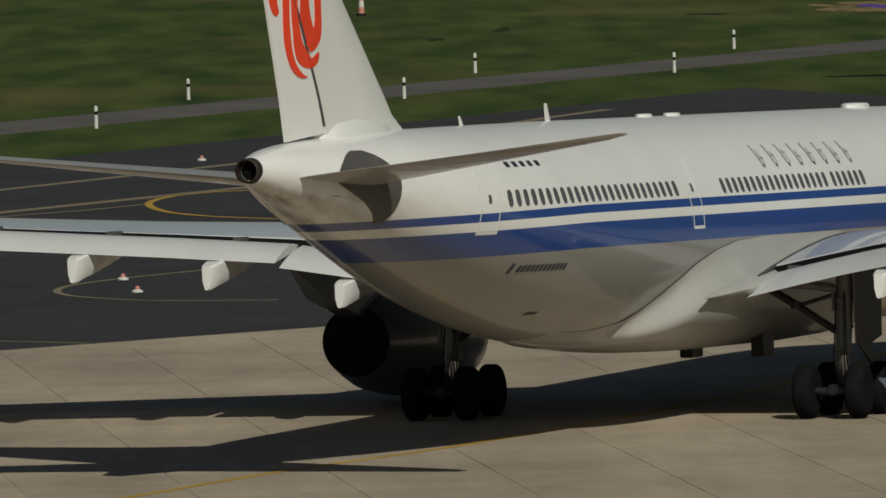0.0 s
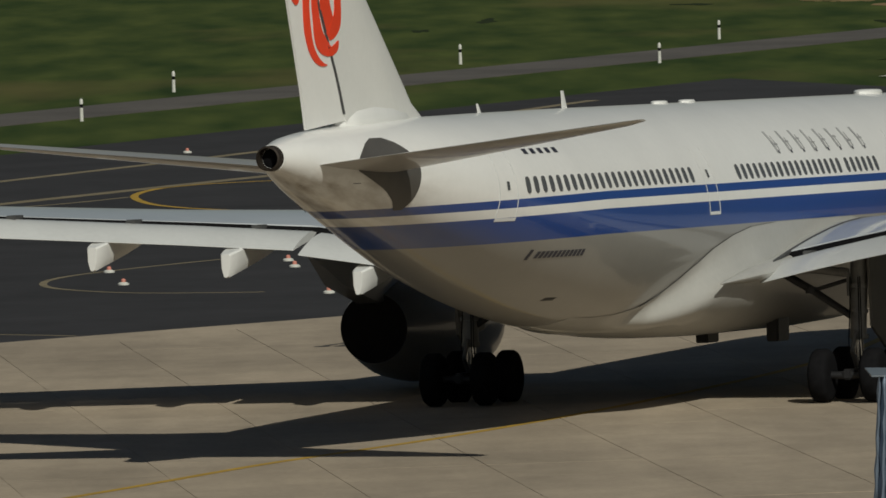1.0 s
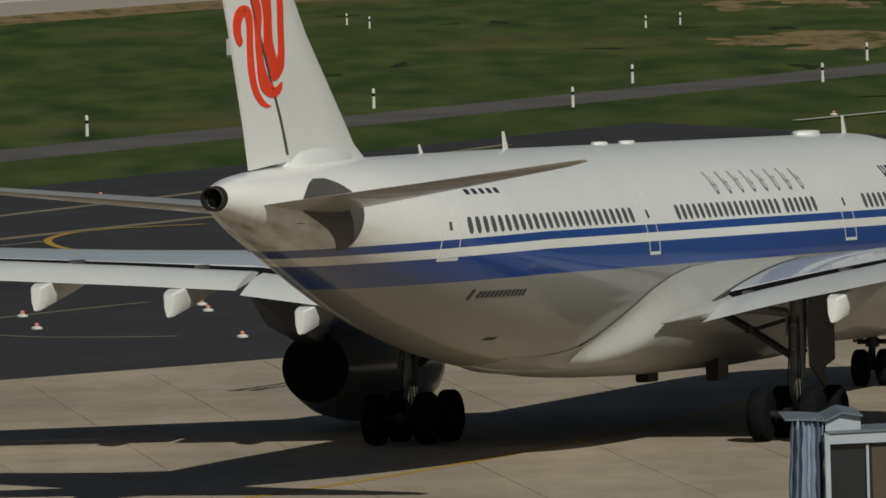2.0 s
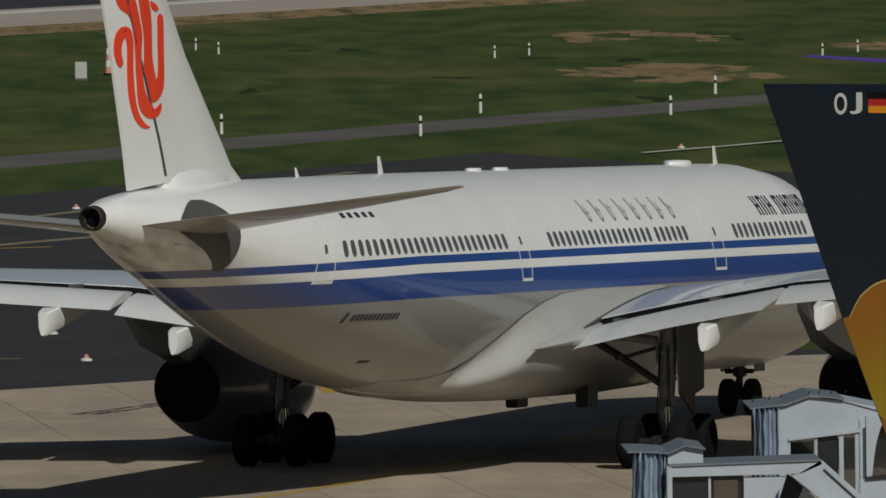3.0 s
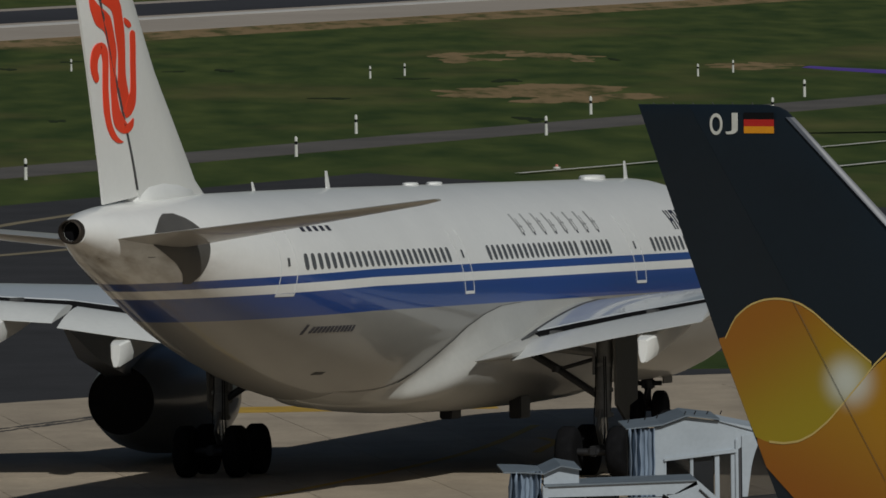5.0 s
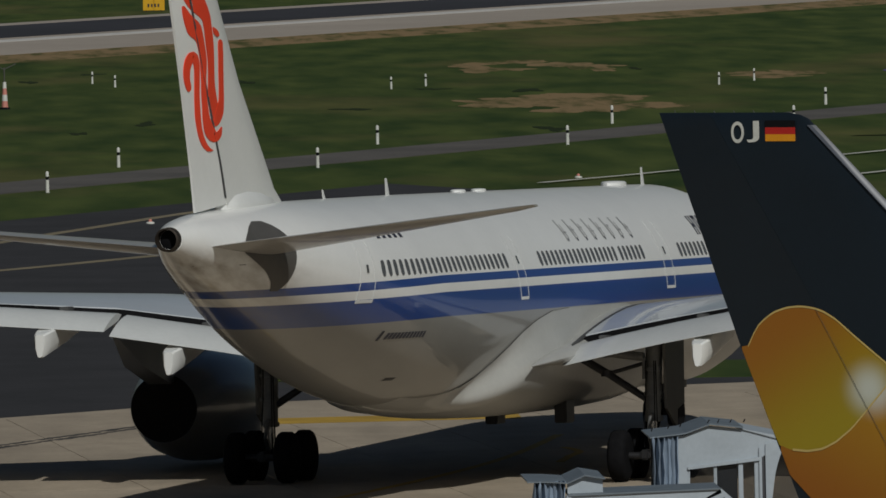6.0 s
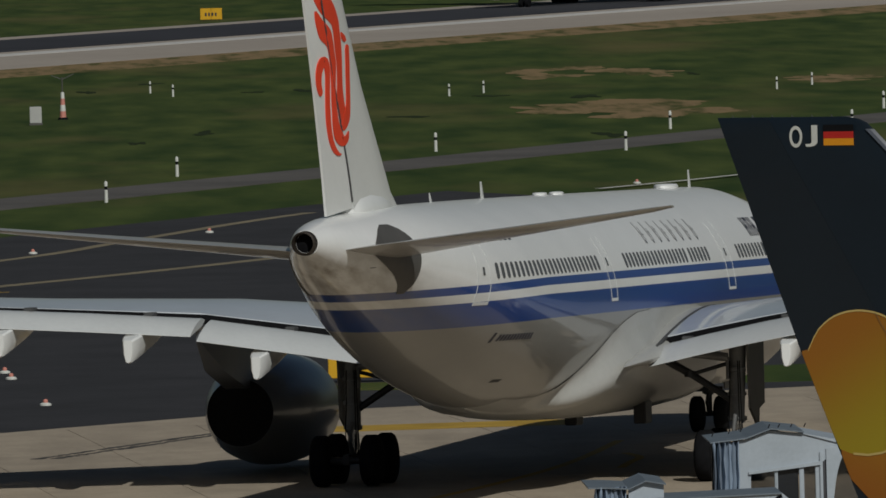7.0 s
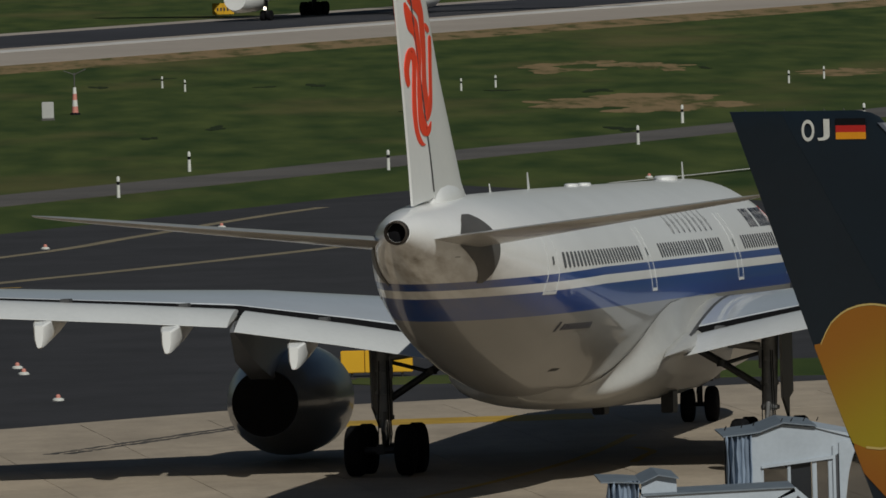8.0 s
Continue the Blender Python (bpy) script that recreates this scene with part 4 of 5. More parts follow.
def parked_airliner():
    pl = tagged(empty("parked_airliner", TURN), "parked airliner with a dark navy fin and a gold heart emblem", "airplane")
    # fin: x forward from the trailing tip, z up
    def te(z):
        return float(np.interp(z, [5.0, 7.06, 8.29, 9.78, 12.06, 13.5], [2.85, 2.13, 1.70, 1.18, 0.46, 0.0]))

    def le(z):
        return float(np.interp(z, [5.0, 7.5, 12.59, 13.40, 13.46, 13.5], [9.6, 7.45, 2.97, 2.26, 2.14, 1.95]))

    def hinge(z):
        return te(z) + 0.36 * (le(z) - te(z)) if z > 5 else 4.0

    rings = []
    zs = [5.0, 6.2, 7.06, 8.29, 9.78, 11.0, 12.06, 12.59, 13.2, 13.4, 13.46, 13.5]
    for z in zs:
        c = le(z) - te(z)
        h0 = hinge(z) + 0.002
        w = 0.028 * c if z < 13.3 else 0.028 * c * math.sqrt(max(0.02, (13.5 - z) / 0.2))
        ks = (0.0, 0.3, 0.6, 0.8, 0.92, 0.98, 1.0)
        ring = []
        for sg in (-1, 1):
            for t in (ks if sg == -1 else ks[::-1]):
                ring.append(Vector((h0 + (le(z) - h0) * t, sg * w * math.sqrt(max(0.0, 1 - t ** 2.5)) + sg * 0.002, z)))
        rings.append(ring)
    fin = part("tail_fin", loft(rings), M_NAVY, pl, "dark navy tail fin")
    rings = []
    for z in zs:
        c = le(z) - te(z)
        w = (0.028 * c if z < 13.3 else 0.028 * c * math.sqrt(max(0.02, (13.5 - z) / 0.2)))
        x0, x1 = te(z), hinge(z) - 0.001
        rings.append([Vector((x0, -0.02, z)), Vector((x1, -w, z)), Vector((x1, w, z)), Vector((x0, 0.02, z))])
    part("rudder", loft(rings), M_NAVY, fin, "dark navy rudder")
    part("leading_edge", loft([[Vector((le(z) - 0.10 * a, 0.006 * 1 + b, z + 0.0)) for a, b in ((0.9, -0.06 - 0.012 * (13.5 - z)), (0.3, -0.05), (-0.1, 0.0), (0.3, 0.05), (0.9, 0.06 + 0.012 * (13.5 - z)))] for z in (6.2, 9.0, 11.0, 12.59, 13.3)]), M_METAL, fin, "bare metal leading edge")
    # side of the fin at (x, z), towards the viewer
    def side(x, z):
        a, c, h0 = te(z), le(z), hinge(z)
        w = 0.028 * (c - a)
        if x < h0:
            return -0.02 - (w - 0.02) * max(0, x - a) / (h0 - a)
        t = min(0.97, (x - h0) / (c - h0))
        return -w * math.sqrt(1 - t ** 2.5) - 0.002

    def painted(name, low, high, mat, label, n=26, out=0.012):
        """Paint between two curves over x."""
        bm = bmesh.new()
        x0, x1 = max(low[0][0], high[0][0]), min(low[-1][0], high[-1][0])
        rows = []
        for i in range(n + 1):
            x = x0 + (x1 - x0) * i / n
            a = float(np.interp(x, [p[0] for p in low], [p[1] for p in low]))
            c = float(np.interp(x, [p[0] for p in high], [p[1] for p in high]))
            rows.append([Vector((x, side(x, a + (c - a) * j / 10) - out, a + (c - a) * j / 10)) for j in range(11)])
        part(name, patch_strip(rows, 0.004), mat, fin, label)

    # upper lobe in gold above the inner arc, orange below it; both end on the trailing edge
    arc = [(1.74, 8.17), (1.95, 8.08), (2.18, 8.06), (2.42, 8.10), (2.64, 8.22), (2.88, 8.43), (3.09, 8.68), (3.36, 9.02), (3.60, 9.34), (3.90, 9.66)]
    lobe = [(1.20, 9.72), (1.30, 9.74), (1.38, 9.92), (1.48, 10.09), (1.62, 10.22), (1.75, 10.30), (1.93, 10.36), (2.12, 10.38), (2.30, 10.36), (2.47, 10.31), (2.68, 10.17), (2.90, 9.96), (3.20, 9.69), (3.54, 9.39)]
    arc, lobe = [(x, z + 0.08) for x, z in arc], [(x, z + 0.08) for x, z in lobe]
    edge = [(te(z) + 0.01, z) for z in (9.80, 9.5, 9.1, 8.7, 8.25)] + [p for p in arc[1:]]
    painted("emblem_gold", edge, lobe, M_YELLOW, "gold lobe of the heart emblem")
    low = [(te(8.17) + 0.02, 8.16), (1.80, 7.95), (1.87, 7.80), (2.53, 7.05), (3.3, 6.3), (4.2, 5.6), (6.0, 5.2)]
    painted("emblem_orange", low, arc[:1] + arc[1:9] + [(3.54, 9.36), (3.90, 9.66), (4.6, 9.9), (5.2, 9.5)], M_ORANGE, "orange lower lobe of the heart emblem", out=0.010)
    painted("emblem_rim", arc[1:], [(x, z + 0.035) for x, z in arc[1:]], M_RIM, "pale gold rim of the emblem", out=0.018)
    painted("emblem_rim", [(x, z - 0.03) for x, z in lobe[1:]], lobe[1:], M_RIM, "pale gold rim of the emblem", out=0.018)
    zz = [7.6 + 0.35 * i for i in range(9)]
    part("hinge_seam", patch_strip([[Vector((2.35 + 0.49 * (10.44 - z) + d, side(2.35 + 0.49 * (10.44 - z), z) - 0.022, z)) for z in zz] for d in (0, 0.005)], 0.003), M_SEAM, fin, "thin dark hinge line")
    # letters and flag
    def letter(txt, x0, x1, z0, z1):
        cu = bpy.data.curves.new("letters", "FONT")
        cu.body, cu.size, cu.extrude, cu.offset = txt, 0.45, 0.004, 0.006
        ob = new("fin_letters", cu)
        dg = bpy.context.evaluated_depsgraph_get()
        me = bpy.data.meshes.new_from_object(ob.evaluated_get(dg))
        bpy.data.objects.remove(ob)
        me.materials.clear()
        me.materials.append(M_POST)
        xs, ys = [v.co.x for v in me.vertices], [v.co.y for v in me.vertices]
        kx, kz = (x1 - x0) / (max(xs) - min(xs)), (z1 - z0) / (max(ys) - min(ys))
        o = part("fin_letters", me, None, fin, "white letter of OJ")
        o.matrix_basis = pose(x0 - min(xs) * kx, side((x0 + x1) / 2, z0 + 0.1) - 0.012, z0 - min(ys) * kz, 90, 0, -0.5) @ Matrix.Diagonal((kx, kz, 1, 1))
    letter("O", 1.12, 1.31, 13.02, 13.36)
    letter("J", 1.355, 1.54, 13.03, 13.37)
    for i, mt in enumerate((M_BLACK, M_FLAGRED, M_FLAGGOLD)):
        z1 = 13.375 - 0.109 * i
        part("flag_stripe", face([(1.63, z1), (2.08, z1), (2.08, z1 - 0.109), (1.63, z1 - 0.109)], side(1.9, 13.1) - 0.004, side(1.9, 13.1) - 0.012), mt, fin, ("black", "red", "gold")[i] + " stripe of a small flag", smooth=False)
    for i in range(6):
        part("static_wick", rod(bmesh.new(), (0.25 + 0.3 * i, 0, 13.48), (0.22 + 0.3 * i, 0, 13.53), 0.006, seg=6), M_SEAM, fin)
    # body and gear under it
    rings = []
    for s, w, top, bot in BODY:
        kk, c, hh = 0.66, 0.66 * (top + bot) / 2 + 0.4, 0.66 * (top - bot) / 2
        rings.append([Vector((0.86 * (62.5 - s) - 1.5, kk * w * math.cos(q), c + hh * math.sin(q))) for q in [2 * math.pi * i / 32 for i in range(32)]])
    part("fuselage", loft(rings), M_WHITE, pl, "pale fuselage")
    for x, y in ((25.0, -3.6), (25.0, 3.6), (46.5, 0.0)):
        leg = part("landing_gear", rod(bmesh.new(), (x, y, 0.5), (x, y, 2.6), 0.18), M_DARK, pl)
        part("wheels", rod(bmesh.new(), (x, y - 0.5, 0.52), (x, y + 0.5, 0.52), 0.52, seg=20), M_RUBBER, leg)
    for sd in (1, -1):
        part("wing", loft([[Vector((a, sd * y, z)) for a, z in ((x0, 2.4 + 0.07 * y), (x1, 2.6 + 0.07 * y), (x1 + 0.6 * (x0 - x1) * 0.3, 2.95 + 0.06 * y))] for y, x0, x1 in ((1.5, 22, 31), (7, 22, 28), (19, 18.5, 20.5))]), M_WING, pl)
    return pl


M_RIM = material("emblem_rim_paint", (0.56, 0.42, 0.14), 0.35, coat=0.5, vary=0.05)
M_FLAGRED = material("flag_red", (0.45, 0.02, 0.015), 0.4)
M_FLAGGOLD = material("flag_gold", (0.70, 0.28, 0.01), 0.4)
parked_airliner()


# ---- passenger boarding bridges ----
def bellows(parent, x0, x1, z0, z1, y0, folds, lean=0.0):
    """Folded cloth round the mouth of a bridge."""
    n = folds * 4
    bm = bmesh.new()
    rows = []
    for i in range(n + 1):
        t = i / n
        dy = -0.07 * math.sin(t * folds * 2 * math.pi) - 0.05 * math.sin(t * folds * 5.1 + 1)
        rows.append([Vector((x0 + (x1 - x0) * t + lean * (z1 - z) * (1 - t) + 0.015 * math.sin(z * 9 + i), y0 + dy, z)) for z in np.linspace(z0, z1, 9)])
    part("bellows", patch_strip(rows, 0.02), M_BELLOWS, parent, "blue-grey folded bellows cloth", angle=80)


def glazing(parent, x0, x1, z0, z1, y, bars, frame_w=0.05, dark=True):
    wn_ = part("window", face([(x0, z0), (x1, z0), (x1, z1), (x0, z1)], y + 0.05, y + 0.07), M_PANE if dark else M_SEETHRU, parent, "dark window pane", smooth=False)
    for x in bars:
        part("mullion", boxed(x - frame_w / 2, x + frame_w / 2, y - 0.03, y + 0.09, z0, z1, 0.008), M_BRIDGE, wn_, smooth=False)


def seethru():
    m = bpy.data.materials.new("clear_pane")
    m.use_nodes = True
    n, l = m.node_tree.nodes, m.node_tree.links
    gl, tr, mx = n.new("ShaderNodeBsdfGlossy"), n.new("ShaderNodeBsdfTransparent"), n.new("ShaderNodeMixShader")
    gl.inputs["Roughness"].default_value = 0.05
    tr.inputs[0].default_value = (0.55, 0.55, 0.55, 1)
    mx.inputs[0].default_value = 0.08
    l.new(tr.outputs[0], mx.inputs[1])
    l.new(gl.outputs[0], mx.inputs[2])
    l.new(mx.outputs[0], n["Material Output"].inputs[0])
    return m


M_SEETHRU = seethru()
M_ROOF = material("bridge_roof", (0.14, 0.165, 0.19), 0.55, vary=0.2, scale=2)
M_CAB = material("cab_lining", (0.05, 0.05, 0.055), 0.7, vary=0.2)


def support(parent, x, y, ztop):
    bm = boxed(x - 0.35, x + 0.35, y - 0.35, y + 0.35, 0.9, ztop, 0.04)
    col = part("column", bm, M_GREY, parent, "grey steel lift column")
    part("bogie", boxed(x - 1.4, x + 1.4, y - 0.4, y + 0.4, 0.35, 0.9, 0.05), M_GREY, col)
    for dx in (-1.0, 1.0):
        part("bogie_wheel", rod(bmesh.new(), (x + dx, y - 0.35, 0.5), (x + dx, y + 0.35, 0.5), 0.5, seg=20), M_RUBBER, col)


def upper_bridge():
    br = tagged(empty("boarding_bridge", pose(13.44, 240, 0)), "white passenger boarding bridge cab with blue-grey bellows and glazing", "jet bridge", "boarding bridges on the apron")
    Z = 5.14
    # walls: x from the mouth, z over Z
    wall = part("side_wall", face([(0.52, Z + 1.05), (0.67, Z + 1.07), (1.13, Z + 1.235), (1.70, Z + 1.165), (2.65, Z + 0.98), (2.42, Z + 0.80), (2.12, Z + 0.60), (0.70, Z + 0.43), (0.70, Z - 1.2), (0.52, Z - 1.2)], 0.0, 0.12), M_BRIDGE, br, "white side wall", smooth=False)
    part("rear_wall", face([(0.9, Z + 1.0), (2.9, Z + 0.8), (2.9, Z + 0.50), (0.9, Z + 0.50)], 2.6, 2.7), M_BRIDGE, br, smooth=False)
    roof = part("roof", face([(-0.03, Z + 1.045), (0.50, Z + 1.095), (0.67, Z + 1.115), (1.14, Z + 1.285), (1.78, Z + 1.205), (1.78, Z + 1.18), (1.14, Z + 1.258), (0.67, Z + 1.09), (0.50, Z + 1.07), (-0.03, Z + 1.02)], -0.10, 2.8), M_ROOF, br, "weathered grey canopy roof", smooth=False)
    part("tunnel_roof", face([(1.6, Z + 1.20), (2.65, Z + 0.98), (4.8, Z + 0.70), (4.8, Z + 0.60), (2.65, Z + 0.90)], -0.04, 2.75), M_BRIDGE, br, smooth=False)
    for x in (0.0, 0.32, 0.55, 1.09, 1.28, 1.52, 1.78):
        part("roof_clip", rod(bmesh.new(), (x, -0.12, Z + 1.16 + 0.14 * min(1, x)), (x + 0.03, -0.16, Z + 1.24 + 0.12 * min(1, x)), 0.012, seg=6), M_DARK, roof)
    bellows(br, 0.02, 0.50, Z - 1.6, Z + 1.04, -0.02, 5)
    part("mouth_post", boxed(0.0, 0.17, 0.1, 0.25, Z - 1.6, Z + 1.02, 0.02), M_DARK, br, "dark mouth frame")
    # glazing under the wall
    glazing(br, 0.72, 1.20, Z - 0.6, Z + 0.46, 0.03, (0.72, 1.22), 0.04, dark=False)
    glazing(br, 1.24, 1.66, Z - 0.6, Z + 0.52, 0.03, (1.24,), 0.04)
    glazing(br, 1.74, 2.00, Z - 0.6, Z + 0.54, 0.03, (1.72, 2.03), 0.09, dark=False)
    part("head_rail", face([(0.70, Z + 0.40), (2.10, Z + 0.55), (2.10, Z + 0.62), (0.70, Z + 0.45)], -0.05, 0.1), M_BRIDGE, br, smooth=False)
    part("door_post", boxed(2.07, 2.13, -0.04, 0.10, Z - 0.9, Z + 0.80, 0.01), M_BRIDGE, br, smooth=False)
    part("door_gap", boxed(2.14, 2.20, 0.02, 0.12, Z - 0.35, Z + 0.66, 0.0), M_CAB, br, "dark door gap", smooth=False)
    # curved shell and its dark glass
    arch = curve([(2.65, 0.95), (2.52, 0.72), (2.40, 0.35), (2.33, -0.1), (2.30, -0.35)], 5)
    part("curved_shell", face([(2.20, Z + 0.86), (2.65, Z + 0.98)] + [(x, Z + z) for x, z in arch] + [(2.20, Z - 0.35)], -0.03, 0.10), M_BRIDGE, br, "white curved shell", smooth=False)
    part("curved_glass", face([(2.66, Z + 0.93)] + [(x + 0.01, Z + z) for x, z in arch[1:]] + [(4.6, Z - 0.25), (4.6, Z + 0.66)], 0.02, 0.05), M_SEETHRU, br, "tinted curved glass", smooth=False)
    part("sill", face([(2.18, Z - 0.37), (4.6, Z - 0.22), (4.6, Z - 0.17), (2.18, Z - 0.31)], -0.08, 0.15), M_DARK, br, smooth=False)
    part("apron_panel", face([(2.05, Z - 1.3), (4.8, Z - 1.3), (4.8, Z - 0.23), (2.05, Z - 0.38)], -0.02, 0.10), M_BRIDGE, br, "white lower panel", smooth=False)
    part("floor", boxed(0.1, 4.8, 0.0, 2.7, Z - 1.75, Z - 1.6, 0.02), M_GREY, br)
    support(br, 3.4, 1.4, Z - 1.75)
    return br


def lower_bridge():
    br = tagged(empty("boarding_bridge", pose(10.81, 233, 0)), "white passenger boarding bridge with bellows and a sloping walkway", "jet bridge", "boarding bridges on the apron")
    Z = 5.82
    part("hood", face([(-0.10, Z - 0.05), (0.30, Z - 0.06), (0.66, Z - 0.09), (0.98, Z + 0.05), (1.36, Z - 0.02), (1.36, Z - 0.042), (0.98, Z + 0.028), (0.66, Z - 0.112), (0.30, Z - 0.085), (-0.10, Z - 0.08)], -0.12, 2.6), M_ROOF, br, "weathered grey hood", smooth=False)
    bellows(br, 0.02, 0.60, Z - 2.4, Z - 0.06, -0.02, 6, lean=-0.06)
    part("hood_side", face([(0.66, Z - 0.12), (0.98, Z + 0.03), (1.32, Z - 0.03), (1.32, Z - 0.33), (0.66, Z - 0.35)], 0.0, 0.12), M_BRIDGE, br, "white hood side", smooth=False)
    part("beam", face([(0.66, Z - 0.53), (3.12, Z - 0.50), (3.52, Z - 0.33), (3.50, Z - 0.26), (0.66, Z - 0.33)], -0.35, -0.10), M_BRIDGE, br, "white horizontal beam", smooth=False)
    part("beam_cap", face([(0.66, Z - 0.33), (3.50, Z - 0.26), (3.50, Z - 0.235), (0.66, Z - 0.30)], -0.40, 1.6), M_ROOF, br, smooth=False)
    part("corner_post", boxed(0.62, 0.72, -0.38, -0.08, Z - 2.6, Z - 0.32, 0.01), M_BRIDGE, br, smooth=False)
    part("rear_lining", face([(0.7, Z - 2.6), (2.15, Z - 2.6), (2.15, Z - 0.5), (0.7, Z - 0.5)], 1.5, 1.6), M_CAB, br, "dark cab lining", smooth=False)
    glazing(br, 0.74, 2.05, Z - 2.6, Z - 0.54, -0.25, (1.42,), 0.05)
    part("door_leaf", face([(1.5, Z - 2.6), (1.95, Z - 2.6), (1.95, Z - 0.60), (1.5, Z - 0.60)], -0.24, -0.215), M_TAN, br, "brown tinted pane", smooth=False)
    part("panel", face([(2.06, Z - 2.6), (2.30, Z - 1.5), (2.86, Z - 0.55), (2.06, Z - 0.56)], -0.28, -0.14), M_BRIDGE, br, "white gusset panel", smooth=False)
    part("sloping_beam", face([(3.08, Z - 0.50), (3.52, Z - 0.25), (5.4, Z - 1.95), (5.4, Z - 2.25), (5.0, Z - 2.2), (2.94, Z - 0.53)], -0.35, -0.15), M_BRIDGE, br, "white sloping stair beam", smooth=False)
    part("stair_lining", face([(2.3, Z - 2.6), (5.2, Z - 2.6), (2.95, Z - 0.56)], 0.9, 1.0), M_CAB, br, "dark stair well", smooth=False)
    part("rail", rod(bmesh.new(), (3.55, -0.37, Z - 0.42), (5.3, -0.37, Z - 2.05), 0.018, seg=8), M_DARK, br)
    part("floor", boxed(0.1, 4.6, -0.3, 2.6, Z - 2.75, Z - 2.6, 0.02), M_GREY, br)
    support(br, 2.6, 1.2, Z - 2.75)
    return br


M_TAN = material("brown_pane", (0.085, 0.065, 0.05), 0.2, vary=0.15)
upper_bridge()
lower_bridge()


# ---- airfield furniture ----
def marker_post():
    ob = tagged(empty("marker_post"), "white marker post with a black band in the grass", "marker post", "marker posts along the road")
    bm = rod(bmesh.new(), (0, 0, -0.2), (0, 0, 0.62), 0.095, 0.085, 14)
    part("shaft", bm, M_POST, ob)
    part("band", rod(bmesh.new(), (0, 0, 0.62), (0, 0, 0.78), 0.07, 0.07, 14), M_BLACK, ob, "black band")
    part("cap", lathe([(0.78, 0.085), (0.95, 0.085), (1.02, 0.055), (1.04, 0.02)], "z", 14), M_POST, ob, "white cap")
    return ob


posts = [along(516.7 + 35.5 * i + (0.85 if i < 2 else 0.0), 238.9) for i in range(-2, 9)] + [along(555.0 + 35.8 * i, 251.2) for i in range(-2, 9)]
posts += [(28.65, 802.2), (31.11, 808.5), (49.36, 796.1), (52.22, 805.5), (11.2, 823.0), (9.85, 835.0)]
proto = marker_post()
for i, (x, y) in enumerate(posts):
    if i == 0:
        proto.matrix_world = pose(x, y, -0.12)
    else:
        copy_thing(proto, pose(x, y, -0.12, 0, 0, 37 * i) @ Matrix.Scale(0.78 if i >= len(posts) - 6 else 1.0, 4))


def edge_light():
    ob = tagged(empty("edge_light"), "low red and white taxiway light", "taxiway light", "taxiway lights on the asphalt")
    part("base", lathe([(0.0, 0.19), (0.05, 0.19), (0.09, 0.12), (0.1, 0.02)], "z", 14), M_POST, ob)
    part("lens", lathe([(0.09, 0.08), (0.16, 0.08), (0.20, 0.05), (0.21, 0.02)], "z", 12), M_CONERED, ob, "red lens")
    return ob


M_CONERED = material("marker_red", (0.55, 0.22, 0.17), 0.5, vary=0.1)
lights = [(0.01, 413.8), (1.07, 394.7), (1.09, 532.1), (8.95, 552.4), (-6.14, 413.7), (-5.55, 404.5), (-4.34, 523.0), (-0.2, 418.5), (30.63, 605.6)]
proto = edge_light()
for i, (x, y) in enumerate(lights):
    if i == 0:
        proto.matrix_world = pose(x, y, -0.03)
    else:
        copy_thing(proto, pose(x, y, -0.03))

wind = tagged(empty("striped_marker", pose(3.67, 769.5, -0.12) @ Matrix.Scale(1.3, 4)), "red and white striped marker mast in the grass", "marker mast")
for i in range(4):
    part("ring", lathe([(0.1 + 0.3 * i, 0.16 - 0.02 * i), (0.4 + 0.3 * i, 0.14 - 0.02 * i)], "z", 12), M_CONERED if i % 2 == 0 else M_POST, wind)
part("foot", lathe([(0, 0.25), (0.1, 0.22), (0.11, 0.1)], "z", 12), M_BLACK, wind)
part("top_arms", rod(rod(rod(bmesh.new(), (0, 0, 1.3), (0, 0, 2.0), 0.03), (-0.5, 0, 2.1), (0, 0, 1.9), 0.02), (0, 0, 1.9), (0.55, 0, 2.15), 0.025), M_GREY, wind, "pale cross arms")
box_ob = tagged(empty("equipment_box", pose(1.96, 757.6, -0.12)), "pale grey equipment cabinet in the grass", "cabinet")
part("body", boxed(-0.36, 0.36, -0.3, 0.3, 0.12, 1.12, 0.03), M_FAIRING, box_ob)
part("plinth", boxed(-0.4, 0.4, -0.34, 0.34, 0.0, 0.12, 0.01), M_GREY, box_ob)


def yellow_sign(name, x, y, w, h, z, label, panels):
    ob = tagged(empty(name, pose(x, y, z, 0, 0, -8)), label, "sign")
    for i in range(panels):
        a, c = -w / 2 + w * i / panels, -w / 2 + w * (i + 1) / panels
        part("panel", boxed(a + 0.01, c - 0.01, -0.12, 0.12, 0.14, h, 0.02), M_SIGN, ob, "yellow sign panel")
    for xx in (-w * 0.35, w * 0.35):
        part("leg", rod(bmesh.new(), (xx, 0, -0.05), (xx, 0, 0.16), 0.04, seg=8), M_DARK, ob)
    return ob


s1 = yellow_sign("guidance_sign", 11.45, 404.5, 2.35, 0.86, -0.03, "yellow taxiway guidance sign in a grass island", 3)
s2 = yellow_sign("guidance_sign", 18.8, 1116.0, 1.95, 1.15, -0.12, "small yellow sign beyond the runway", 2)
for i in range(4):
    part("sign_bar", boxed(-0.55 + 0.3 * i, -0.40 + 0.3 * i, -0.135, -0.12, 0.45, 0.75, 0.0), M_INK, s2, "dark bar of writing", smooth=False)


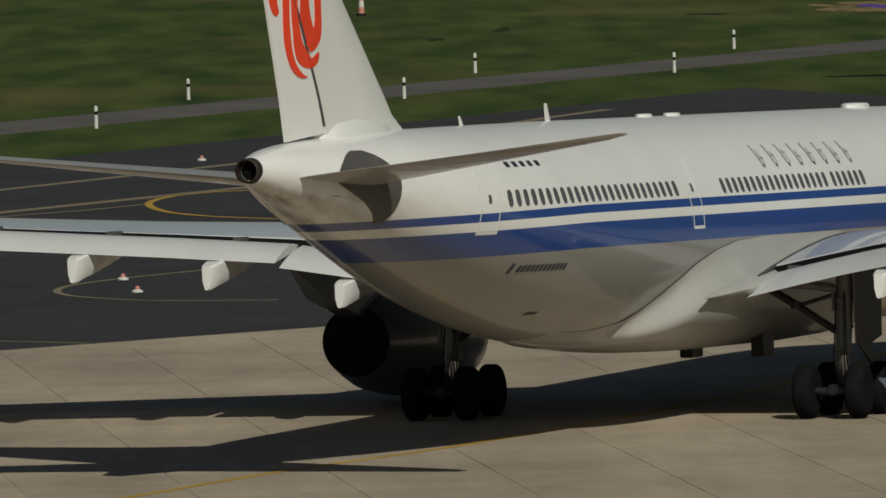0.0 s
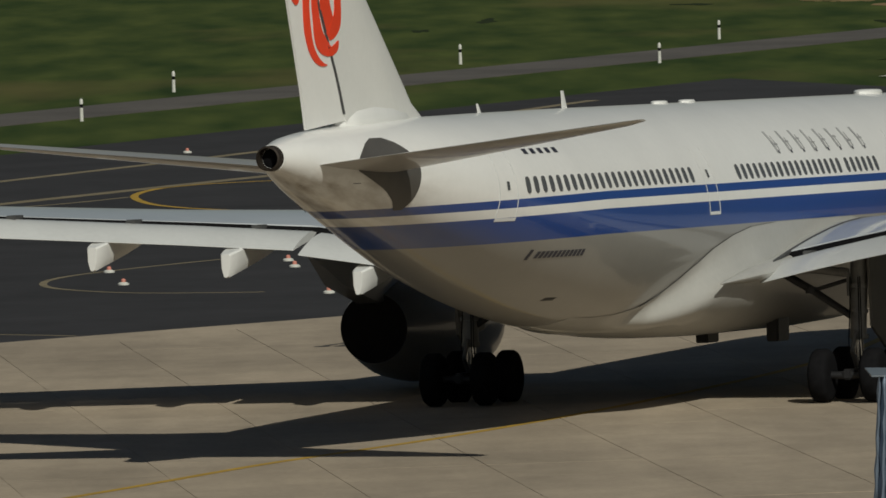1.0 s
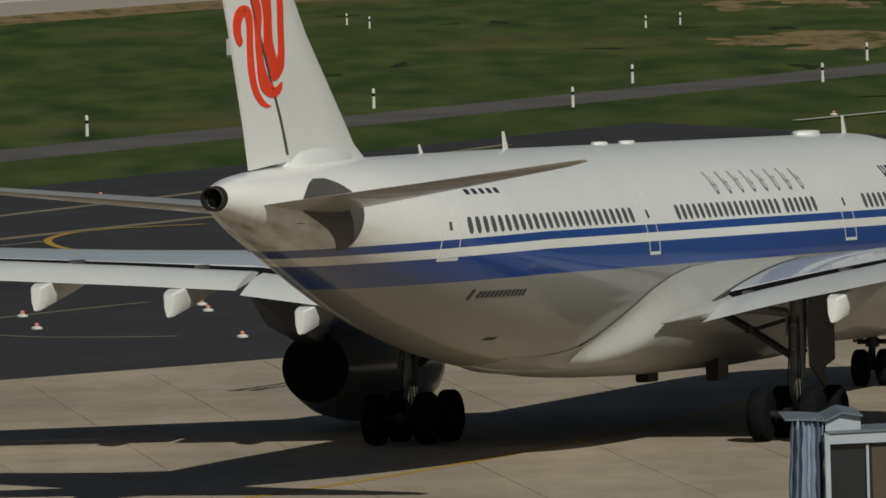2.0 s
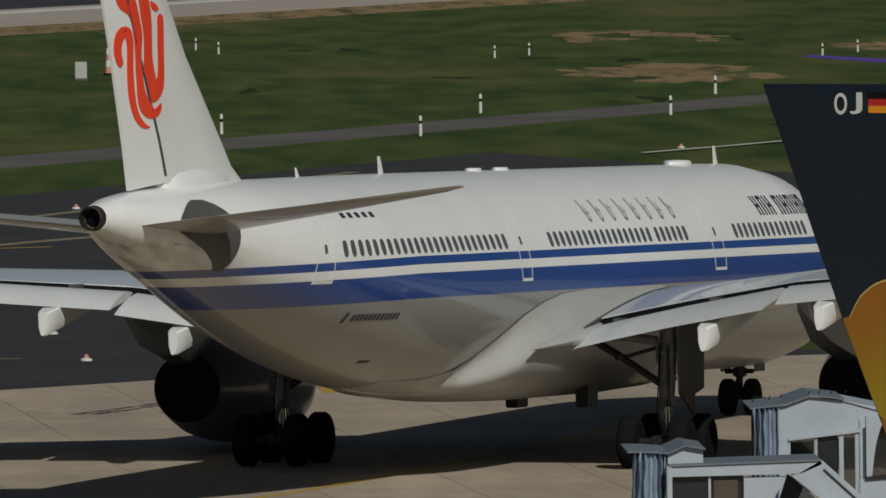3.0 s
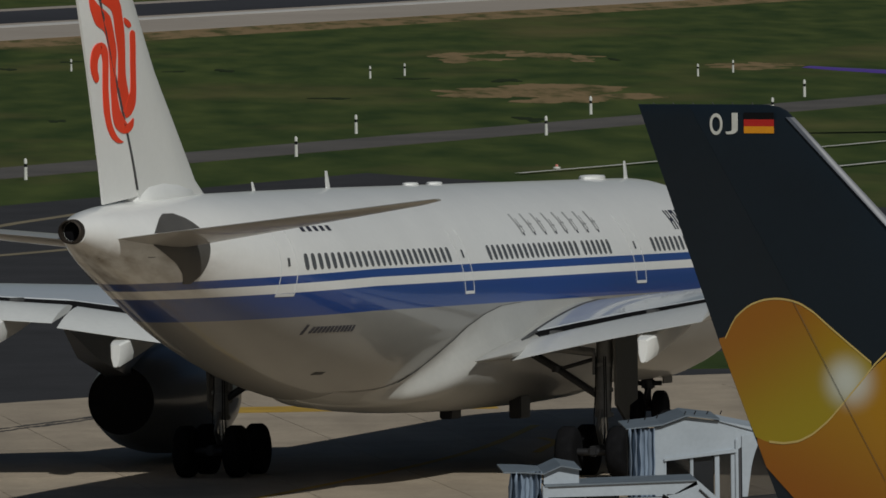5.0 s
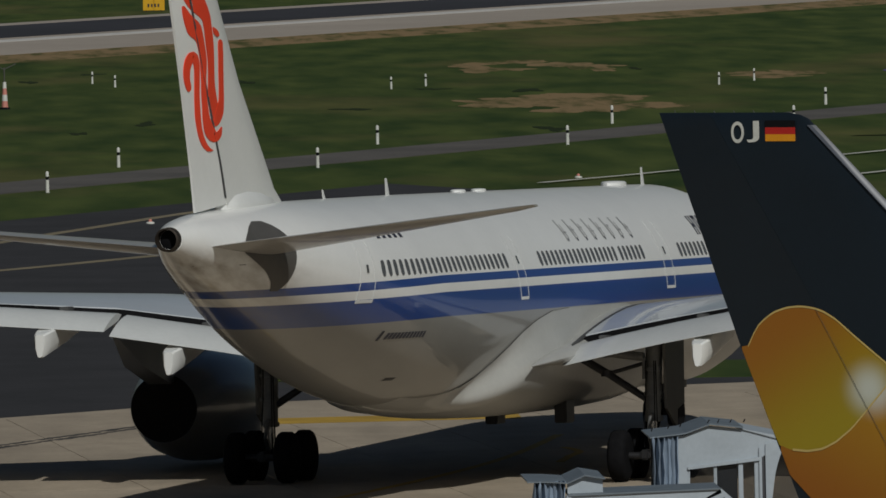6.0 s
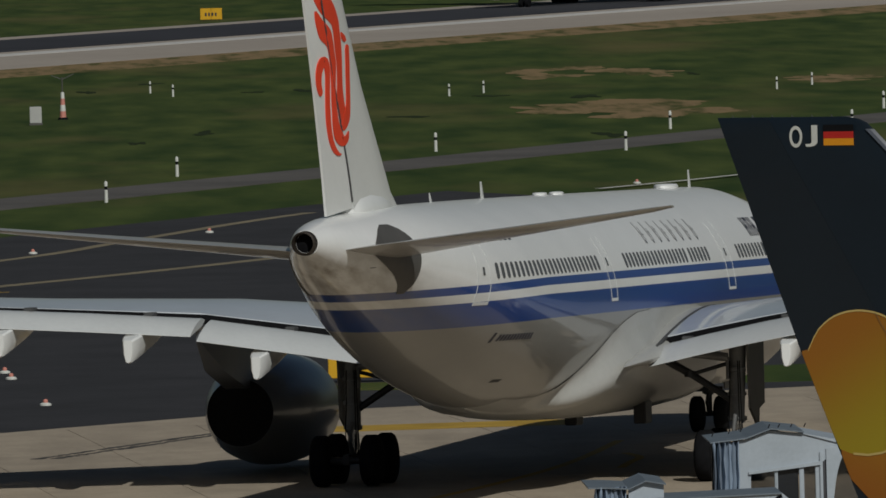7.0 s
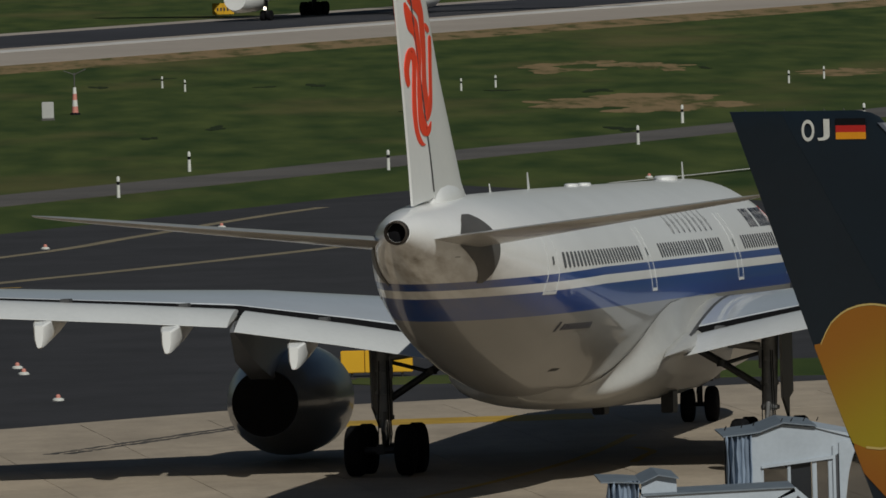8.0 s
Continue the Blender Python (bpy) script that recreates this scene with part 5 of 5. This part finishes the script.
# ---- markings ----
M_SKID = material("skid_rubber", (0.05, 0.045, 0.04), 0.9, vary=0.3, scale=1.5)
def marking(name, pts, w, mat, label, z=0.0, t=0.006):
    """A painted line through points on the ground."""
    q = [Vector(p) for p in curve(pts, 6)]
    bm = bmesh.new()
    prev = None
    for i, p in enumerate(q):
        d = (q[min(i + 1, len(q) - 1)] - q[max(i - 1, 0)]).normalized()
        n = Vector((-d.y, d.x)) * w / 2
        v = [bm.verts.new((p.x + n.x, p.y + n.y, z + t)), bm.verts.new((p.x - n.x, p.y - n.y, z + t))]
        if prev:
            bm.faces.new((prev[0], prev[1], v[1], v[0]))
        prev = v
    bmesh.ops.recalc_face_normals(bm, faces=bm.faces)
    bm.faces.ensure_lookup_table()
    if bm.faces[0].normal.z < 0:
        bmesh.ops.reverse_faces(bm, faces=bm.faces)
    bmesh.ops.solidify(bm, geom=bm.faces[:], thickness=0.004)
    return tagged(part(name, bm, mat, smooth=False), label, "marking", kind="structure")


marking("marking_taxi_line", [(-9, 287), (-4.3, 297.7), (-0.8, 306), (3.5, 314.5), (8.1, 325.6), (12.6, 339), (15.5, 350), (17.6, 362)], 0.28, M_YLINE, "yellow taxi guide line", 0.012)
marking("marking_cross_line", [(8.0, 373.3), (10.0, 373.4), (12.6, 373.6), (15.3, 373.7), (17.0, 373.7)], 3.4, M_YLINE, "broad yellow line", 0.012)
marking("marking_hook", [(16.9, 347.2), (17.3, 350.0), (17.7, 352.5), (17.4, 355.0)], 0.25, M_YLINE, "short yellow hook", 0.012)
marking("marking_loop", [(0.0, 490.0), (-2.0, 489.2), (-4.0, 487.5), (-5.4, 484.0), (-6.05, 478.0), (-5.4, 470.5), (-4.0, 465.5), (-1.9, 461.7), (1.0, 458)], 0.32, M_YLINE, "yellow curved taxi line", -0.03)
marking("marking_branch", [(-14, 464.5), (-11.5, 469), (-8.5, 473), (-6.2, 477.5)], 0.3, M_YFADE, "worn yellow line", -0.03)
marking("marking_curve", [(-1.0, 397.0), (-1.7, 397), (-5.2, 398.8), (-7.6, 403), (-8.2, 407.5), (-7.4, 412), (-5.0, 417), (-2.0, 422)], 0.26, M_YFADE, "worn pale curved line", -0.03)
marking("marking_stripe", [(-20, 477), (-0.8, 523.6), (4.8, 543), (10.4, 564.2), (14, 576)], 0.7, M_YFADE, "faint taxi line", -0.03)
marking("marking_stripe", [(-14, 468), (-0.8, 495.2), (3.7, 503.6), (9.2, 514.9), (16, 530), (30, 562)], 0.9, M_YFADE, "worn yellow line", -0.03)
marking("marking_edge", [(28.5, 599.5), (30.5, 603.5), (33.3, 609), (36, 615), (49, 643), (70, 690)], 0.45, M_WLINE, "pale edge line", -0.03)
marking("marking_edge", [(38, 590), (41, 596.5), (44.1, 603.3), (46.4, 608.6), (60, 640)], 0.45, M_WLINE, "pale edge line", -0.03)
def skid():
    """A broken double skid mark: short dark smears with gaps."""
    rnd = random.Random(8)
    a, d = Vector((0.9, 361.0)), Vector((6.0, 13.5))
    u = d.normalized()
    n = Vector((-u.y, u.x))
    bm = bmesh.new()
    s = 0.0
    while s < d.length - 0.5:
        ln = rnd.uniform(0.35, 0.95)
        for off in (-0.26, 0.26):
            p = a + u * (s + rnd.uniform(-0.1, 0.1)) + n * (off + rnd.uniform(-0.05, 0.05))
            w = rnd.uniform(0.10, 0.19)
            q = [p - n * w, p + u * ln * 0.5 - n * w * 1.2, p + u * ln - n * w * 0.7, p + u * ln + n * w * 0.7, p + u * ln * 0.5 + n * w * 1.2, p + n * w]
            lo, hi = [bm.verts.new((v.x, v.y, 0.012)) for v in q], [bm.verts.new((v.x, v.y, 0.018)) for v in q]
            bm.faces.new(hi), bm.faces.new(lo)
            for i in range(6):
                bm.faces.new((lo[i], lo[(i + 1) % 6], hi[(i + 1) % 6], hi[i]))
        s += ln + rnd.uniform(0.0, 0.25)
    tagged(part("marking_skid", bm, M_SKID, smooth=False), "broken dark tyre skid mark on concrete", "marking", kind="structure")


skid()
marking("marking_edge", [(-16.0, 378.5), (-12.0, 376.6), (-9.3, 374.8), (-7.8, 373.5), (-6.6, 372.3)], 0.22, M_YFADE, "thin pale edge line", -0.03)


def patch(name, cx, cy, rx, ry, z, mat, label, seed, n=46, rough=0.25):
    """An irregular flat patch on the ground."""
    rnd = random.Random(seed)
    ph = [rnd.uniform(0, 6.28) for _ in range(5)]
    pts = []
    for i in range(n):
        q = 2 * math.pi * i / n
        k = 1 + rough * sum(math.sin((j + 2) * q + ph[j]) / (j + 1.5) for j in range(5)) + rnd.uniform(-0.08, 0.08)
        pts.append((cx + rx * k * math.cos(q), cy + ry * k * math.sin(q)))
    return tagged(part(name, slab(pts, z - 0.2, z), mat, smooth=False), label, "ground", kind="structure")


patch("ground_grass_island", 26.5, 401.5, 14.5, 6.0, -0.004, M_GRASS, "grass island between apron and taxiway", 3, rough=0.12)
rnd_dry = random.Random(21)
for i in range(20):
    q, k = rnd_dry.uniform(0, 6.28), math.sqrt(rnd_dry.random())
    patch("ground_dry_patch", 37.6 + 6.0 * k * math.cos(q), 757 + 20 * k * math.sin(q), rnd_dry.uniform(1.2, 2.6), rnd_dry.uniform(4, 9), -0.113 + 0.0007 * i, M_DRY, "dry straw-coloured patch of grass", 40 + i, rough=0.45)
for i in range(9):
    patch("ground_dry_patch", 41.0 + rnd_dry.uniform(-5, 5), 860 + rnd_dry.uniform(-16, 16), rnd_dry.uniform(0.8, 2.0), rnd_dry.uniform(3, 8), -0.113 + 0.0007 * i, M_DRY, "thin dry patch of grass", 70 + i, rough=0.5)
for i in range(7):
    patch("ground_dry_patch", 54.2 + rnd_dry.uniform(-3, 3), 819 + rnd_dry.uniform(-9, 9), rnd_dry.uniform(0.8, 1.8), rnd_dry.uniform(3, 7), -0.113 + 0.0007 * i, M_DRY, "thin dry patch of grass", 120 + i, rough=0.5)
for i in range(12):
    patch("ground_dark_tuft", rnd_dry.uniform(2, 60), rnd_dry.uniform(690, 890), rnd_dry.uniform(0.4, 0.9), rnd_dry.uniform(2, 5), -0.1135 + 0.0007 * i, M_TUFT, "dark tuft of rough grass", 90 + i, rough=0.5)
strip("ground_dry_verge", 362.0, 374.1, -0.105, M_DRY, "dry verge along the runway")


# ---- concrete slabs of the apron ----
def apron_slabs():
    apron = bpy.data.objects["pavement_apron"]
    d, e = Vector((-0.09, 0.996)), Vector((0.996, 0.09))
    w, ln, gap = 3.9, 5.0, 0.024
    bm = boxed(-w / 2 + gap / 2, w / 2 - gap / 2, -ln / 2 + gap / 2, ln / 2 - gap / 2, -0.05, 0.0, 0.0)
    me = mesh_of(bm, M_SLAB, False, "slab")
    turn = math.atan2(e.y, e.x)
    rnd = random.Random(11)
    count = 0
    for j in range(0, 21):
        for i in range(-3, 12):
            p = Vector((-2.3, 335.1)) + e * (w * (i + 0.5)) + d * (ln * (j - 9))
            edge = float(np.interp(p.x, [q[0] for q in APRON_EDGE], [q[1] for q in APRON_EDGE]))
            if p.y > edge - 4.5 or not (p.x < 32 and p.y > 288) or p.x < -12:
                continue
            o = part("slab", me, None, apron)
            o.matrix_basis = Matrix.Translation((p.x, p.y, 0.009 + rnd.uniform(-0.002, 0.002))) @ Matrix.Rotation(turn, 4, "Z")
            count += 1
    return count


M_SLAB = concrete_material("slab_concrete", True)
apron_slabs()


# ---- what moves ----
def motions():
    # the airliner leans with the fall of the pavement, which runs away from the terminal
    def stand(x, y, heading):
        return pose(x, y, 0, PITCH, LEAN * math.sin(radians(heading)), heading)

    walk(AIRLINER, [
        (0.0, stand(8.779, 325.351, -19.308)),
        (0.5, stand(9.198, 326.532, -19.350)),
        (1.0, stand(9.633, 327.665, -19.340)),
        (2.5, stand(10.778, 330.632, -19.395)),
        (3.0, stand(11.187, 331.703, -19.387)),
        (3.5, stand(11.622, 332.812, -19.306)),
        (4.0, stand(12.052, 333.946, -19.125)),
        (5.5, stand(13.437, 337.371, -16.957)),
        (6.0, stand(13.810, 338.591, -15.845)),
        (6.5, stand(14.204, 339.812, -14.684)),
        (7.0, stand(14.546, 341.033, -13.464)),
        (7.5, stand(14.895, 342.251, -12.203)),
        (8.0, stand(15.202, 343.475, -10.787)),
    ])
    # wheels roll with the taxiing airliner, 18.7 m over the clip
    for w, at in WHEELS:
        r = 0.525 if at[1] > 20 else 0.70
        walk(w, [(0.2 * i, Matrix.Translation(at) @ Matrix.Rotation(-2.34 * 0.2 * i / r, 4, "X")) for i in range(41)])
    landing = []
    for i in range(9):
        x, y = along(997.4 + 22.3 + 64.0 * (8 - i), 416.4)
        landing.append((float(i), pose(x, y, -0.08, 0, 0, -203.8)))
    walk(LANDING, landing)
    taxi = []
    for i in range(9):
        x, y = along(540.7 + 9.45 * i, 192.8)
        taxi.append((float(i), pose(x + 2.4, y + 41.0, -0.03, 0, 0, -23.8)))
    walk(TAXIING, taxi)


motions()
